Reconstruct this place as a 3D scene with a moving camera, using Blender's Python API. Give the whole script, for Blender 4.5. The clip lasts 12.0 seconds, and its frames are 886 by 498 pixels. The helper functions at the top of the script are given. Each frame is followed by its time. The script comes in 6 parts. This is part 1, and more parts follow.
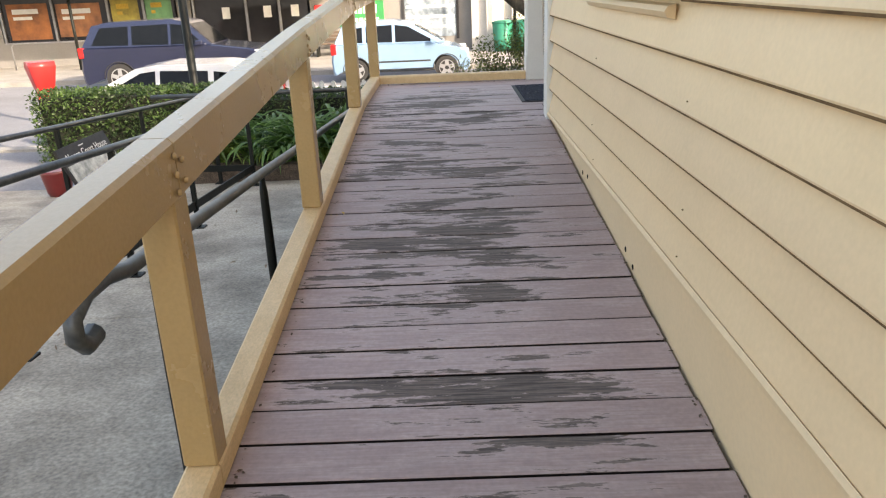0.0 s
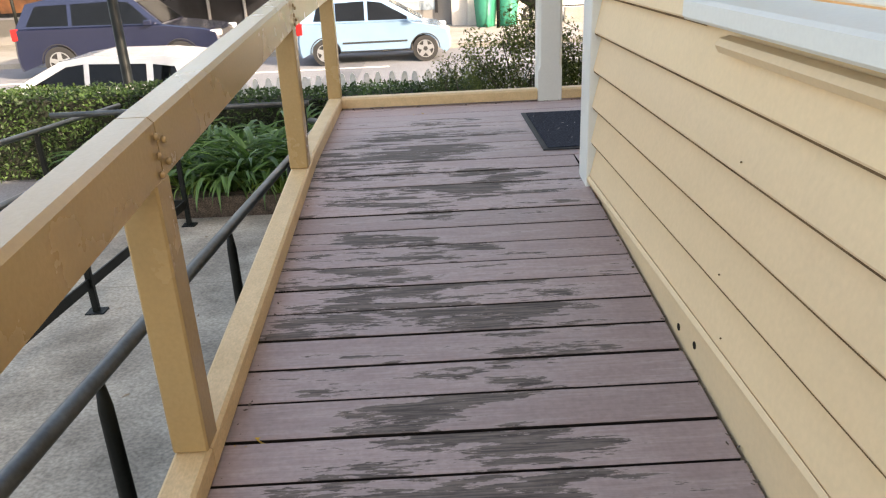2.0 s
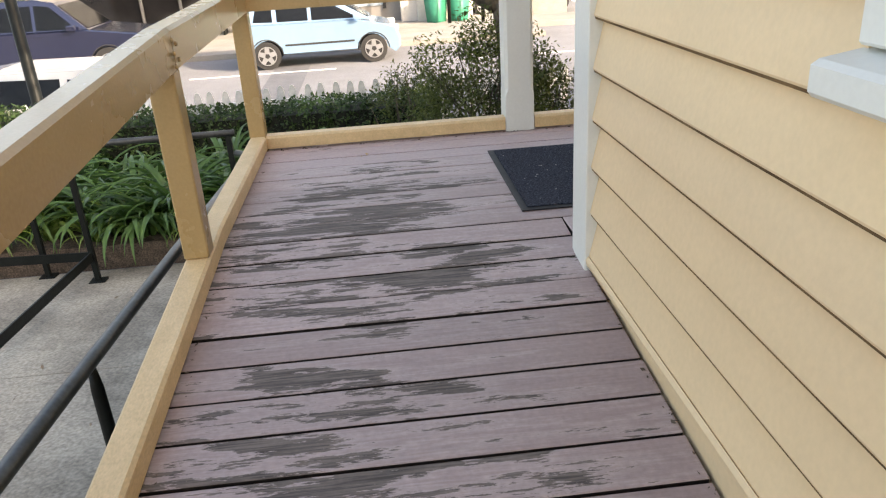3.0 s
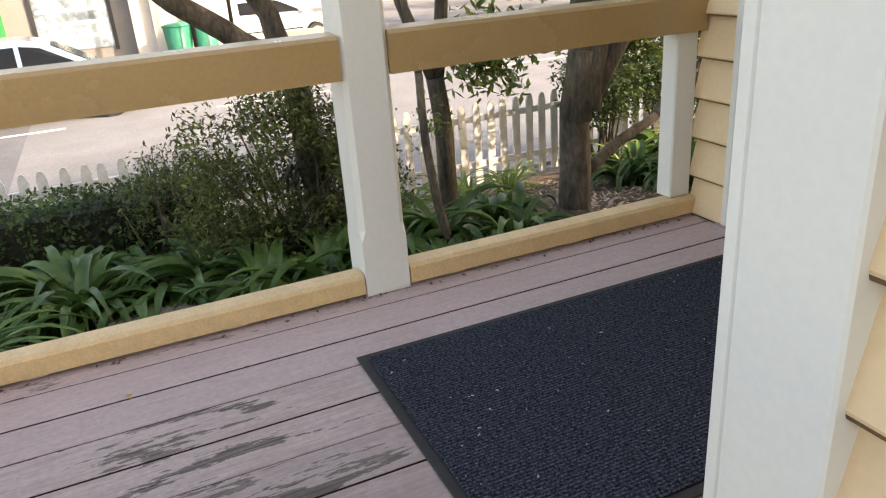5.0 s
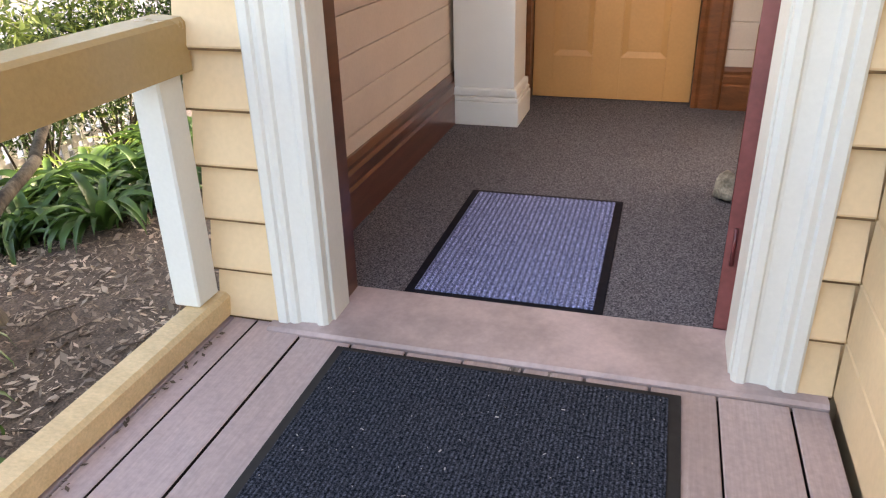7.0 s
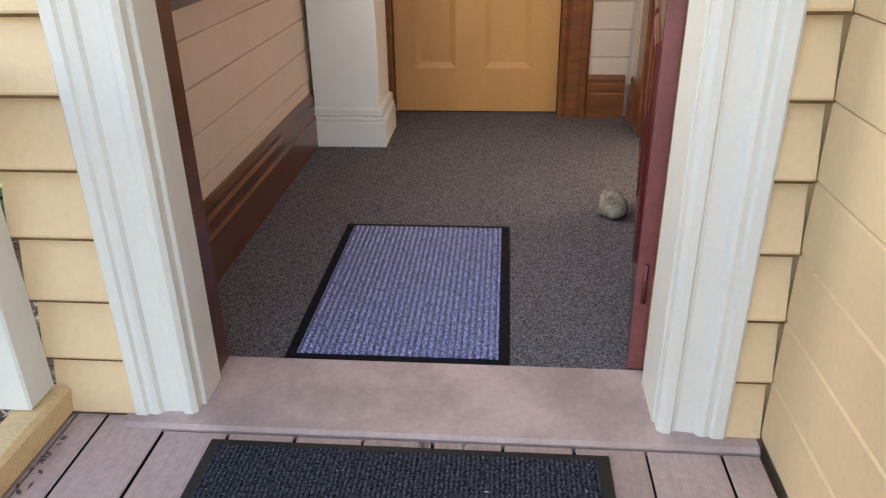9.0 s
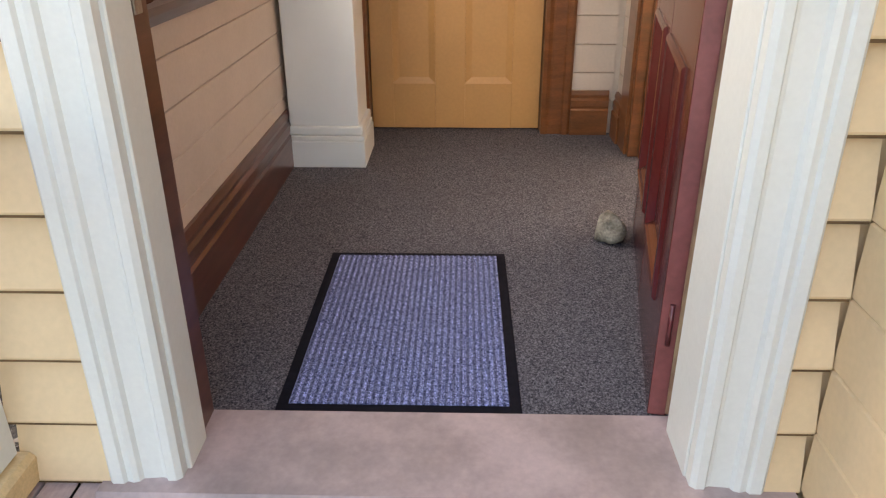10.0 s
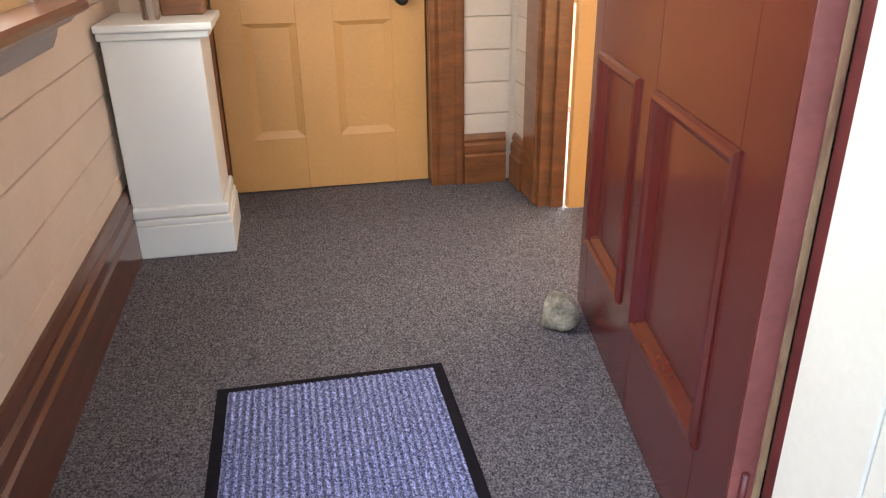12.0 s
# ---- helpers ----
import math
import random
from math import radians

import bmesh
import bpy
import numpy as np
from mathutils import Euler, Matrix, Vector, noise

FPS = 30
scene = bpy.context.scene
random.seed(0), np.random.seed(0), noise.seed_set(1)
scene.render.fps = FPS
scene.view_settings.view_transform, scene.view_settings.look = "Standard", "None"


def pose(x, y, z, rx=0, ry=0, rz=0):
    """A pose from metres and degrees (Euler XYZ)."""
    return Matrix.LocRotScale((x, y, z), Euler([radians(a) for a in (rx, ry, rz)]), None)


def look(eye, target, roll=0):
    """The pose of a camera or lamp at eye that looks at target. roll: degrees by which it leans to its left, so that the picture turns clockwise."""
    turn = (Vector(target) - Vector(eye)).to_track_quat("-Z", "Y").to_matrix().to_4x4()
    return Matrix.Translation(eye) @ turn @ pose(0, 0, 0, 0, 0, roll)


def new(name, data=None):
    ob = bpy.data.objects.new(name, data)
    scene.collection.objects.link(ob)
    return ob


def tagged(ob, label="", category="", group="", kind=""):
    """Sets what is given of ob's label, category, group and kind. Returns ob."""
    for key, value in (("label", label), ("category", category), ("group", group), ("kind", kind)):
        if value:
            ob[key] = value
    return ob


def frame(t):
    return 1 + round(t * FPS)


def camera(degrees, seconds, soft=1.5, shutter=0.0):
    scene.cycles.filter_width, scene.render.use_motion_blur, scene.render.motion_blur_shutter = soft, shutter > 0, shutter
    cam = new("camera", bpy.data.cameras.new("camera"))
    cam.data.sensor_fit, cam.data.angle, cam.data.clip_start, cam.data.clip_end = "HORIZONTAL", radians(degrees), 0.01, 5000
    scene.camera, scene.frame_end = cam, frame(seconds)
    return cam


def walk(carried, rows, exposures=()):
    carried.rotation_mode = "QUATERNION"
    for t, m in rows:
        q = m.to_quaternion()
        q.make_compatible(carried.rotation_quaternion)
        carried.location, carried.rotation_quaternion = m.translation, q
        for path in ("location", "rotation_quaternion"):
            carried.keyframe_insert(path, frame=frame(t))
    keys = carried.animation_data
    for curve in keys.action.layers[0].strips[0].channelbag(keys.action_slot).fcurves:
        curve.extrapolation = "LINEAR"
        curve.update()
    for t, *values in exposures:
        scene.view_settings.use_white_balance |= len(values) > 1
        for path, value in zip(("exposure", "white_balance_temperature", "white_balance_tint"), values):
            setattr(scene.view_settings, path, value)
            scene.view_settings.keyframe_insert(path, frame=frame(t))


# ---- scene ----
cam = camera(61.6, 12.0, soft=1.2)
PATH = [
    (0, (-0.086, 0.454, 1.525), (-0.112, 2.335, 0.848), -2.4),
    (0.5, (-0.08, 0.924, 1.542), (-0.115, 2.796, 0.838), -2.3),
    (1, (-0.092, 1.374, 1.558), (-0.117, 3.24, 0.839), -2.2),
    (1.5, (-0.088, 1.82, 1.618), (-0.089, 3.681, 0.884), -2.3),
    (2, (-0.128, 2.318, 1.668), (-0.101, 4.169, 0.91), -2.6),
    (2.5, (-0.09, 2.83, 1.67), (-0.021, 4.674, 0.899), -3.0),
    (2.7, (-0.077, 3.018, 1.692), (0.015, 4.859, 0.915), -3.3),
    (4.3, (-0.008, 4.587, 1.741), (0.45, 6.367, 0.953), -4.5),
    (4.5, (-0.025, 4.77, 1.766), (0.506, 6.533, 0.986), -4.7),
    (5, (-0.006, 5.17, 1.771), (0.71, 6.873, 1.004), -4.2),
    (5.5, (0.071, 5.518, 1.76), (1.048, 7.087, 0.996), -4.8),
    (6, (0.11, 5.882, 1.788), (1.47, 7.097, 0.968), -3.5),
    (6.5, (0.268, 6.114, 1.777), (1.887, 6.911, 0.915), -1.9),
    (7, (0.397, 6.244, 1.794), (2.123, 6.765, 0.928), -1.5),
    (7.2, (0.435, 6.275, 1.796), (2.182, 6.716, 0.928), -1.7),
    (8.8, (0.639, 6.366, 1.811), (2.431, 6.544, 0.942), -0.9),
    (9, (0.667, 6.374, 1.812), (2.461, 6.531, 0.941), -0.9),
    (9.5, (0.717, 6.387, 1.829), (2.513, 6.515, 0.958), -0.6),
    (10, (0.836, 6.5, 1.816), (2.644, 6.551, 0.963), -0.2),
    (10.5, (0.967, 6.603, 1.832), (2.778, 6.506, 0.988), 0.1),
    (11, (1.149, 6.633, 1.809), (2.963, 6.467, 0.983), -0.1),
    (11.5, (1.312, 6.637, 1.817), (3.12, 6.392, 0.998), -0.4),
    (12, (1.482, 6.692, 1.82), (3.274, 6.337, 1.006), -0.8),
]
EXPOSURES = [(0, 2.14, 8500, 14), (2.7, 2.24, 8800, 15), (4.5, 2.2, 8900, 14), (5.5, 2.36, 9500, 18), (6.5, 2.95, 8400, 17), (7.0, 3.08, 8300, 19), (9.0, 2.92, 8400, 17), (10.0, 2.97, 8400, 17), (12.0, 3.48, 8000, 15)]
walk(cam, [(t, look(eye, target, roll)) for t, eye, target, roll in PATH], EXPOSURES)

# ---- light ----
SUN_AZ, SUN_EL = radians(128), radians(29)   # azimuth clockwise from +y, height over the horizon
world = bpy.data.worlds.new("sky")
scene.world = world
world.use_nodes = True
wn = world.node_tree.nodes
sky = wn.new("ShaderNodeTexSky")
sky.sky_type = "NISHITA"
sky.sun_disc = False
sky.sun_elevation, sky.sun_rotation = SUN_EL, SUN_AZ
sky.air_density, sky.dust_density, sky.ozone_density = 1.0, 2.5, 1.0
wn["Background"].inputs[1].default_value = 0.15
world.node_tree.links.new(sky.outputs[0], wn["Background"].inputs[0])
sun = new("sun", bpy.data.lights.new("sun", "SUN"))
sun.data.energy, sun.data.angle, sun.data.color = 2.3, radians(0.6), (1.0, 0.96, 0.91)
sun_way = Vector((math.sin(SUN_AZ) * math.cos(SUN_EL), math.cos(SUN_AZ) * math.cos(SUN_EL), math.sin(SUN_EL)))
sun.matrix_basis = look(tuple(sun_way * 60), (0, 0, 0))


def opening_light(name, x, y, z, w, h, turn, watts):
    """Area lamp of daylight tint in a window's or wall's opening."""
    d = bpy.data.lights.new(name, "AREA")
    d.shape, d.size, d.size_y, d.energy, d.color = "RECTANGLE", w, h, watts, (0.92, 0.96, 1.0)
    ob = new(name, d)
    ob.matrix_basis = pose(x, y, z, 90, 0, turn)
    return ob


opening_light("hall_window_daylight", 3.17, 7.44, 2.26, 1.0, 1.1, 180, 3.0)
# added fill lamp in the unseen side room, brightens the hall through the doorway
opening_light("room_window_daylight", 6.19, 4.2, 2.0, 1.9, 1.3, 90, 72.0)


# ---- materials ----
def material(name, colour, rough=0.6, metal=0.0, dark=None, scale=6.0, amount=0.35, stretch=(1, 1, 1), grain=0.0, grain_scale=120.0, bump=0.0, spec=0.5, per_object=0.0, coat=0.0):
    """Procedural paint, stone, soil and so on: large stains, fine grain, relief."""
    m = bpy.data.materials.new(name)
    m.use_nodes = True
    nt = m.node_tree
    n, l = nt.nodes, nt.links
    bsdf = n["Principled BSDF"]
    bsdf.inputs["Roughness"].default_value = rough
    bsdf.inputs["Metallic"].default_value = metal
    bsdf.inputs["Specular IOR Level"].default_value = spec
    bsdf.inputs["Coat Weight"].default_value = coat
    bsdf.inputs["Coat Roughness"].default_value = 0.15
    tc = n.new("ShaderNodeTexCoord")
    mp = n.new("ShaderNodeMapping")
    mp.inputs["Scale"].default_value = stretch
    l.new(tc.outputs["Object"], mp.inputs[0])
    n1 = n.new("ShaderNodeTexNoise")
    n1.inputs["Scale"].default_value = scale
    n1.inputs["Detail"].default_value = 6
    n1.inputs["Roughness"].default_value = 0.62
    l.new(mp.outputs[0], n1.inputs["Vector"])
    n2 = n.new("ShaderNodeTexNoise")
    n2.inputs["Scale"].default_value = grain_scale
    n2.inputs["Detail"].default_value = 3
    l.new(mp.outputs[0], n2.inputs["Vector"])
    ramp = n.new("ShaderNodeValToRGB")
    ramp.color_ramp.elements[0].position, ramp.color_ramp.elements[1].position = 0.36, 0.64
    d = dark or tuple(c * (1 - amount) for c in colour)
    ramp.color_ramp.elements[0].color = (*d, 1)
    ramp.color_ramp.elements[1].color = (*colour, 1)
    l.new(n1.outputs["Fac"], ramp.inputs[0])
    last = ramp.outputs[0]
    if grain:
        mx = n.new("ShaderNodeMix")
        mx.data_type, mx.blend_type = "RGBA", "MULTIPLY"
        mx.inputs["Factor"].default_value = 1.0
        g = n.new("ShaderNodeMapRange")
        g.inputs[1].default_value, g.inputs[2].default_value = 0.3, 0.7
        g.inputs[3].default_value, g.inputs[4].default_value = 1 - grain, 1 + grain
        l.new(n2.outputs["Fac"], g.inputs[0])
        l.new(last, mx.inputs[6])
        l.new(g.outputs[0], mx.inputs[7])
        last = mx.outputs[2]
    if per_object:
        oi = n.new("ShaderNodeObjectInfo")
        g = n.new("ShaderNodeMapRange")
        g.inputs[3].default_value, g.inputs[4].default_value = 1 - per_object, 1 + per_object
        l.new(oi.outputs["Random"], g.inputs[0])
        mx = n.new("ShaderNodeMix")
        mx.data_type, mx.blend_type = "RGBA", "MULTIPLY"
        mx.inputs["Factor"].default_value = 1.0
        l.new(last, mx.inputs[6])
        l.new(g.outputs[0], mx.inputs[7])
        last = mx.outputs[2]
    l.new(last, bsdf.inputs["Base Color"])
    rr = n.new("ShaderNodeMapRange")
    rr.inputs[3].default_value, rr.inputs[4].default_value = min(1, rough * 1.15), max(0.02, rough * 0.85)
    l.new(n1.outputs["Fac"], rr.inputs[0])
    l.new(rr.outputs[0], bsdf.inputs["Roughness"])
    if bump:
        b = n.new("ShaderNodeBump")
        b.inputs["Strength"].default_value = bump
        b.inputs["Distance"].default_value = 0.004
        l.new(n2.outputs["Fac"], b.inputs["Height"])
        l.new(b.outputs[0], bsdf.inputs["Normal"])
    return m


def deck_material(name, wear, paint, wood, pale):
    """Mauve-brown decking paint, flaked off along the grain down to grey wood."""
    m = bpy.data.materials.new(name)
    m.use_nodes = True
    nt = m.node_tree
    n, l = nt.nodes, nt.links
    bsdf = n["Principled BSDF"]
    geo = n.new("ShaderNodeNewGeometry")
    oi = n.new("ShaderNodeObjectInfo")

    def noise_at(sx, sy, scale, detail=6, rough=0.6, lift=0.0):
        mp = n.new("ShaderNodeMapping")
        mp.inputs["Scale"].default_value = (sx, sy, sy)
        l.new(geo.outputs["Position"], mp.inputs[0])
        add = n.new("ShaderNodeVectorMath")
        add.operation = "ADD"
        sc = n.new("ShaderNodeVectorMath")
        sc.operation = "SCALE"
        sc.inputs[0].default_value = (3.7, 5.1, 9.3 + lift)
        l.new(oi.outputs["Random"], sc.inputs["Scale"])
        l.new(mp.outputs[0], add.inputs[0])
        l.new(sc.outputs[0], add.inputs[1])
        t = n.new("ShaderNodeTexNoise")
        t.inputs["Scale"].default_value = scale
        t.inputs["Detail"].default_value = detail
        t.inputs["Roughness"].default_value = rough
        l.new(add.outputs[0], t.inputs["Vector"])
        return t.outputs["Fac"]

    def maprange(v, a, b, c=0.0, d=1.0):
        r = n.new("ShaderNodeMapRange")
        r.inputs[1].default_value, r.inputs[2].default_value, r.inputs[3].default_value, r.inputs[4].default_value = a, b, c, d
        l.new(v, r.inputs[0])
        return r.outputs[0]

    def mix(f, a, b, kind="MIX"):
        x = n.new("ShaderNodeMix")
        x.data_type, x.blend_type = "RGBA", kind
        for v, i in ((f, 0), (a, 6), (b, 7)):
            if isinstance(v, (int, float)):
                x.inputs[i].default_value = v
            elif isinstance(v, tuple):
                x.inputs[i].default_value = (*v, 1)
            else:
                l.new(v, x.inputs[i])
        return x.outputs[2]

    def math_node(op, a, b):
        x = n.new("ShaderNodeMath")
        x.operation = op
        for v, i in ((a, 0), (b, 1)):
            if isinstance(v, (int, float)):
                x.inputs[i].default_value = v
            else:
                l.new(v, x.inputs[i])
        return x.outputs[0]

    patches = noise_at(1.5, 8.0, 1.6, 9, 0.70)
    grain = noise_at(6.0, 130.0, 1.0, 4, 0.6, 2.0)
    broad = noise_at(1.0, 1.3, 1.1, 3, 0.5, 5.0)
    dust = noise_at(60.0, 60.0, 1.0, 3, 0.6, 7.0)
    s = math_node("ADD", patches, math_node("MULTIPLY", math_node("SUBTRACT", grain, 0.5), 0.20))
    s = math_node("ADD", s, math_node("MULTIPLY", math_node("SUBTRACT", broad, 0.5), 0.55))
    sep = n.new("ShaderNodeSeparateXYZ")
    l.new(geo.outputs["Position"], sep.inputs[0])
    off = math_node("ABSOLUTE", math_node("ADD", sep.outputs[0], 0.12), 0.0)
    s = math_node("ADD", s, maprange(off, 0.30, 0.70, 0.012, -0.10))   # feet wear the middle of the boards
    worn = maprange(s, 0.66 - wear, 0.675 - wear)
    thin = maprange(s, 0.52 - wear, 0.66 - wear)
    rnd = maprange(oi.outputs["Random"], 0, 1, 0.9, 1.1)
    painted = mix(1.0, mix(thin, paint, pale), maprange(grain, 0.25, 0.75, 0.88, 1.1), "MULTIPLY")
    painted = mix(1.0, painted, rnd, "MULTIPLY")
    bare = mix(maprange(grain, 0.36, 0.64), wood, tuple(min(1, c * 3.0) for c in wood))
    col = mix(worn, painted, bare)
    col = mix(1.0, col, maprange(dust, 0.3, 0.75, 0.9, 1.12), "MULTIPLY")
    l.new(col, bsdf.inputs["Base Color"])
    l.new(maprange(worn, 0, 1, 0.5, 0.8), bsdf.inputs["Roughness"])
    b = n.new("ShaderNodeBump")
    b.inputs["Strength"].default_value = 0.4
    b.inputs["Distance"].default_value = 0.002
    l.new(math_node("SUBTRACT", math_node("MULTIPLY", grain, 0.6), worn), b.inputs["Height"])
    l.new(b.outputs[0], bsdf.inputs["Normal"])
    return m


def ribbed_mat(name, high, low, pitch, axis):
    """Carpet pile in ribs, with flecks."""
    m = material(name, high, 0.95, dark=low, scale=115, grain=0.6, grain_scale=230, bump=0.9, spec=0.1)
    n, l = m.node_tree.nodes, m.node_tree.links
    bsdf = n["Principled BSDF"]
    geo = n.new("ShaderNodeNewGeometry")
    sep = n.new("ShaderNodeSeparateXYZ")
    l.new(geo.outputs["Position"], sep.inputs[0])
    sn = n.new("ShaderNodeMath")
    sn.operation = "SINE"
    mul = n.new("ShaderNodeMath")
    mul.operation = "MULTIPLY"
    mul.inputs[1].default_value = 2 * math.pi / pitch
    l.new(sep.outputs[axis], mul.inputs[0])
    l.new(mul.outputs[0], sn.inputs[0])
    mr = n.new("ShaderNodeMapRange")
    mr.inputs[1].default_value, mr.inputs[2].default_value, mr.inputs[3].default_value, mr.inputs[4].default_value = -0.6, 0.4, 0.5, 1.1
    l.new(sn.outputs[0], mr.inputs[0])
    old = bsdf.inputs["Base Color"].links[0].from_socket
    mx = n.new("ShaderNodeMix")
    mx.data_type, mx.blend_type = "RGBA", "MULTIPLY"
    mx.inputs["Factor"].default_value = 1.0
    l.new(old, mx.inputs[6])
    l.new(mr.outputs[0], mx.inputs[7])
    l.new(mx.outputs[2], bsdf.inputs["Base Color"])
    return m


def glass(name, tint=(0.8, 0.85, 0.85), rough=0.02):
    m = bpy.data.materials.new(name)
    m.use_nodes = True
    b = m.node_tree.nodes["Principled BSDF"]
    b.inputs["Base Color"].default_value = (*tint, 1)
    b.inputs["Transmission Weight"].default_value = 1.0
    b.inputs["Roughness"].default_value = rough
    b.inputs["IOR"].default_value = 1.45
    return m


def leaf_material(name, light, dark, rough=0.55):
    m = material(name, light, rough, dark=dark, scale=1.6, grain=0.18, grain_scale=9)
    n, l = m.node_tree.nodes, m.node_tree.links
    bsdf = n["Principled BSDF"]
    geo = n.new("ShaderNodeNewGeometry")
    mr = n.new("ShaderNodeMapRange")
    mr.inputs[3].default_value, mr.inputs[4].default_value = 0.55, 1.45
    l.new(geo.outputs["Random Per Island"], mr.inputs[0])
    old = bsdf.inputs["Base Color"].links[0].from_socket
    mx = n.new("ShaderNodeMix")
    mx.data_type, mx.blend_type = "RGBA", "MULTIPLY"
    mx.inputs["Factor"].default_value = 1.0
    l.new(old, mx.inputs[6])
    l.new(mr.outputs[0], mx.inputs[7])
    l.new(mx.outputs[2], bsdf.inputs["Base Color"])
    tr = n.new("ShaderNodeBsdfTranslucent")
    l.new(mx.outputs[2], tr.inputs[0])
    ms = n.new("ShaderNodeMixShader")
    ms.inputs[0].default_value = 0.3
    l.new(bsdf.outputs[0], ms.inputs[1])
    l.new(tr.outputs[0], ms.inputs[2])
    l.new(ms.outputs[0], n["Material Output"].inputs[0])
    return m


M_RAMP = deck_material("worn_deck_paint", 0.125, (0.365, 0.270, 0.252), (0.066, 0.053, 0.046), (0.43, 0.335, 0.315))
M_DECK = deck_material("deck_paint", 0.0, (0.445, 0.335, 0.318), (0.09, 0.072, 0.063), (0.46, 0.352, 0.337))
M_CREAM = material("cream_wall_paint", (0.74, 0.540, 0.325), 0.5, amount=0.05, scale=2.2, grain=0.03, grain_scale=60, bump=0.12, per_object=0.03)
# brown for the painted shade line under each lap, and for nail heads
M_DRIP = material("lap_shade_and_nail", (0.22, 0.135, 0.07), 0.9, dark=(0.10, 0.06, 0.033), scale=18, stretch=(1, 0.4, 1), spec=0.1)
M_TAN = material("tan_rail_paint", (0.40, 0.264, 0.118), 0.27, amount=0.04, scale=2, grain=0.05, grain_scale=90, bump=0.15)
M_KERB = material("weathered_tan_paint", (0.68, 0.480, 0.255), 0.5, dark=(0.60, 0.415, 0.215), scale=14, stretch=(1, 0.5, 1), grain=0.1, grain_scale=160, bump=0.25)
M_WHITE = material("white_gloss_paint", (0.70, 0.70, 0.65), 0.4, amount=0.02, scale=5, grain=0.02, grain_scale=80, bump=0.06)
M_IWHITE = material("cool_white_paint", (0.80, 0.82, 0.81), 0.45, amount=0.03, scale=4)
M_TONGUE = material("pinkish_cream_board_paint", (0.62, 0.515, 0.435), 0.5, amount=0.06, scale=3, grain=0.03, grain_scale=70, per_object=0.02)
M_BROWN = material("brown_varnish", (0.235, 0.082, 0.030), 0.3, amount=0.4, scale=5, stretch=(1, 1, 4), grain=0.12, grain_scale=60, coat=0.4)
M_SKIRT = material("red_brown_varnish", (0.120, 0.040, 0.024), 0.3, amount=0.35, scale=6, stretch=(0.4, 1, 4), grain=0.1, grain_scale=60, coat=0.4)
M_YDOOR = material("ochre_door_paint", (0.62, 0.320, 0.115), 0.4, amount=0.06, scale=3, grain=0.03, grain_scale=60, bump=0.1)
M_RDOOR = material("oxblood_door_paint", (0.098, 0.015, 0.013), 0.24, amount=0.15, scale=5, grain=0.05, grain_scale=70, coat=0.5)
M_REDEDGE = material("dark_red_jamb_paint", (0.15, 0.03, 0.032), 0.35, amount=0.25, scale=12, coat=0.2)
M_CARPET = material("charcoal_carpet", (0.215, 0.205, 0.225), 0.95, dark=(0.042, 0.040, 0.050), scale=165, grain=0.6, grain_scale=260, bump=0.8, spec=0.1)
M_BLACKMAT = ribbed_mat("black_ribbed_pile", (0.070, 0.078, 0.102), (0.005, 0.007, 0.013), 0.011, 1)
M_RUBBER = material("black_rubber", (0.011, 0.010, 0.011), 0.6, amount=0.3, scale=30)
M_NAVYEDGE = material("navy_rubber_edge", (0.0045, 0.005, 0.012), 0.7, amount=0.3, scale=30, spec=0.2)
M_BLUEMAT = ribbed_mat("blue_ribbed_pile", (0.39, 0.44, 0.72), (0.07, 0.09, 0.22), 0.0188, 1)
M_FLECK = material("pale_fleck", (0.5, 0.48, 0.45), 0.8)
M_IRON = material("dark_green_iron_paint", (0.008, 0.010, 0.009), 0.5, amount=0.4, scale=8, grain=0.2, grain_scale=90, bump=0.2, spec=0.2)
M_GALV = material("weathered_pipe", (0.075, 0.082, 0.086), 0.4, 0.35, amount=0.5, scale=5, grain=0.2, grain_scale=60)
M_STEEL = material("worn_steel", (0.42, 0.40, 0.37), 0.4, 0.9, amount=0.4, scale=40)
M_CONC = material("old_concrete", (0.43, 0.385, 0.31), 0.9, dark=(0.215, 0.19, 0.152), scale=1.6, grain=0.3, grain_scale=55, bump=0.4)
M_SOIL = material("mulch_soil", (0.14, 0.10, 0.072), 0.95, dark=(0.065, 0.046, 0.034), scale=14, grain=0.6, grain_scale=75, bump=1.0)
M_ASPH = material("worn_asphalt", (0.185, 0.19, 0.205), 0.9, dark=(0.145, 0.149, 0.162), scale=0.5, grain=0.25, grain_scale=40, bump=0.4)
M_PATCH = material("newer_asphalt", (0.115, 0.12, 0.135), 0.9, amount=0.2, scale=2, grain=0.25, grain_scale=40)
M_PAVE = material("pavement_concrete", (0.28, 0.27, 0.25), 0.9, amount=0.25, scale=1.2, grain=0.15, grain_scale=50)
M_LINE = material("road_line_paint", (0.75, 0.75, 0.72), 0.7, amount=0.15, scale=5)
M_PICKET = material("white_picket_paint", (0.68, 0.68, 0.66), 0.6, dark=(0.50, 0.50, 0.47), scale=7, grain=0.1, grain_scale=70)
M_STONE = material("grey_stone", (0.27, 0.245, 0.21), 0.9, dark=(0.15, 0.135, 0.115), scale=14, grain=0.3, grain_scale=90, bump=0.8)
M_DOORSTONE = material("pale_river_stone", (0.33, 0.30, 0.245), 0.85, dark=(0.14, 0.125, 0.10), scale=22, grain=0.25, grain_scale=120, bump=0.6)
M_BARK = material("grey_brown_bark", (0.13, 0.105, 0.075), 0.95, dark=(0.042, 0.034, 0.026), scale=9, stretch=(1, 1, 0.3), grain=0.35, grain_scale=50, bump=1.0)
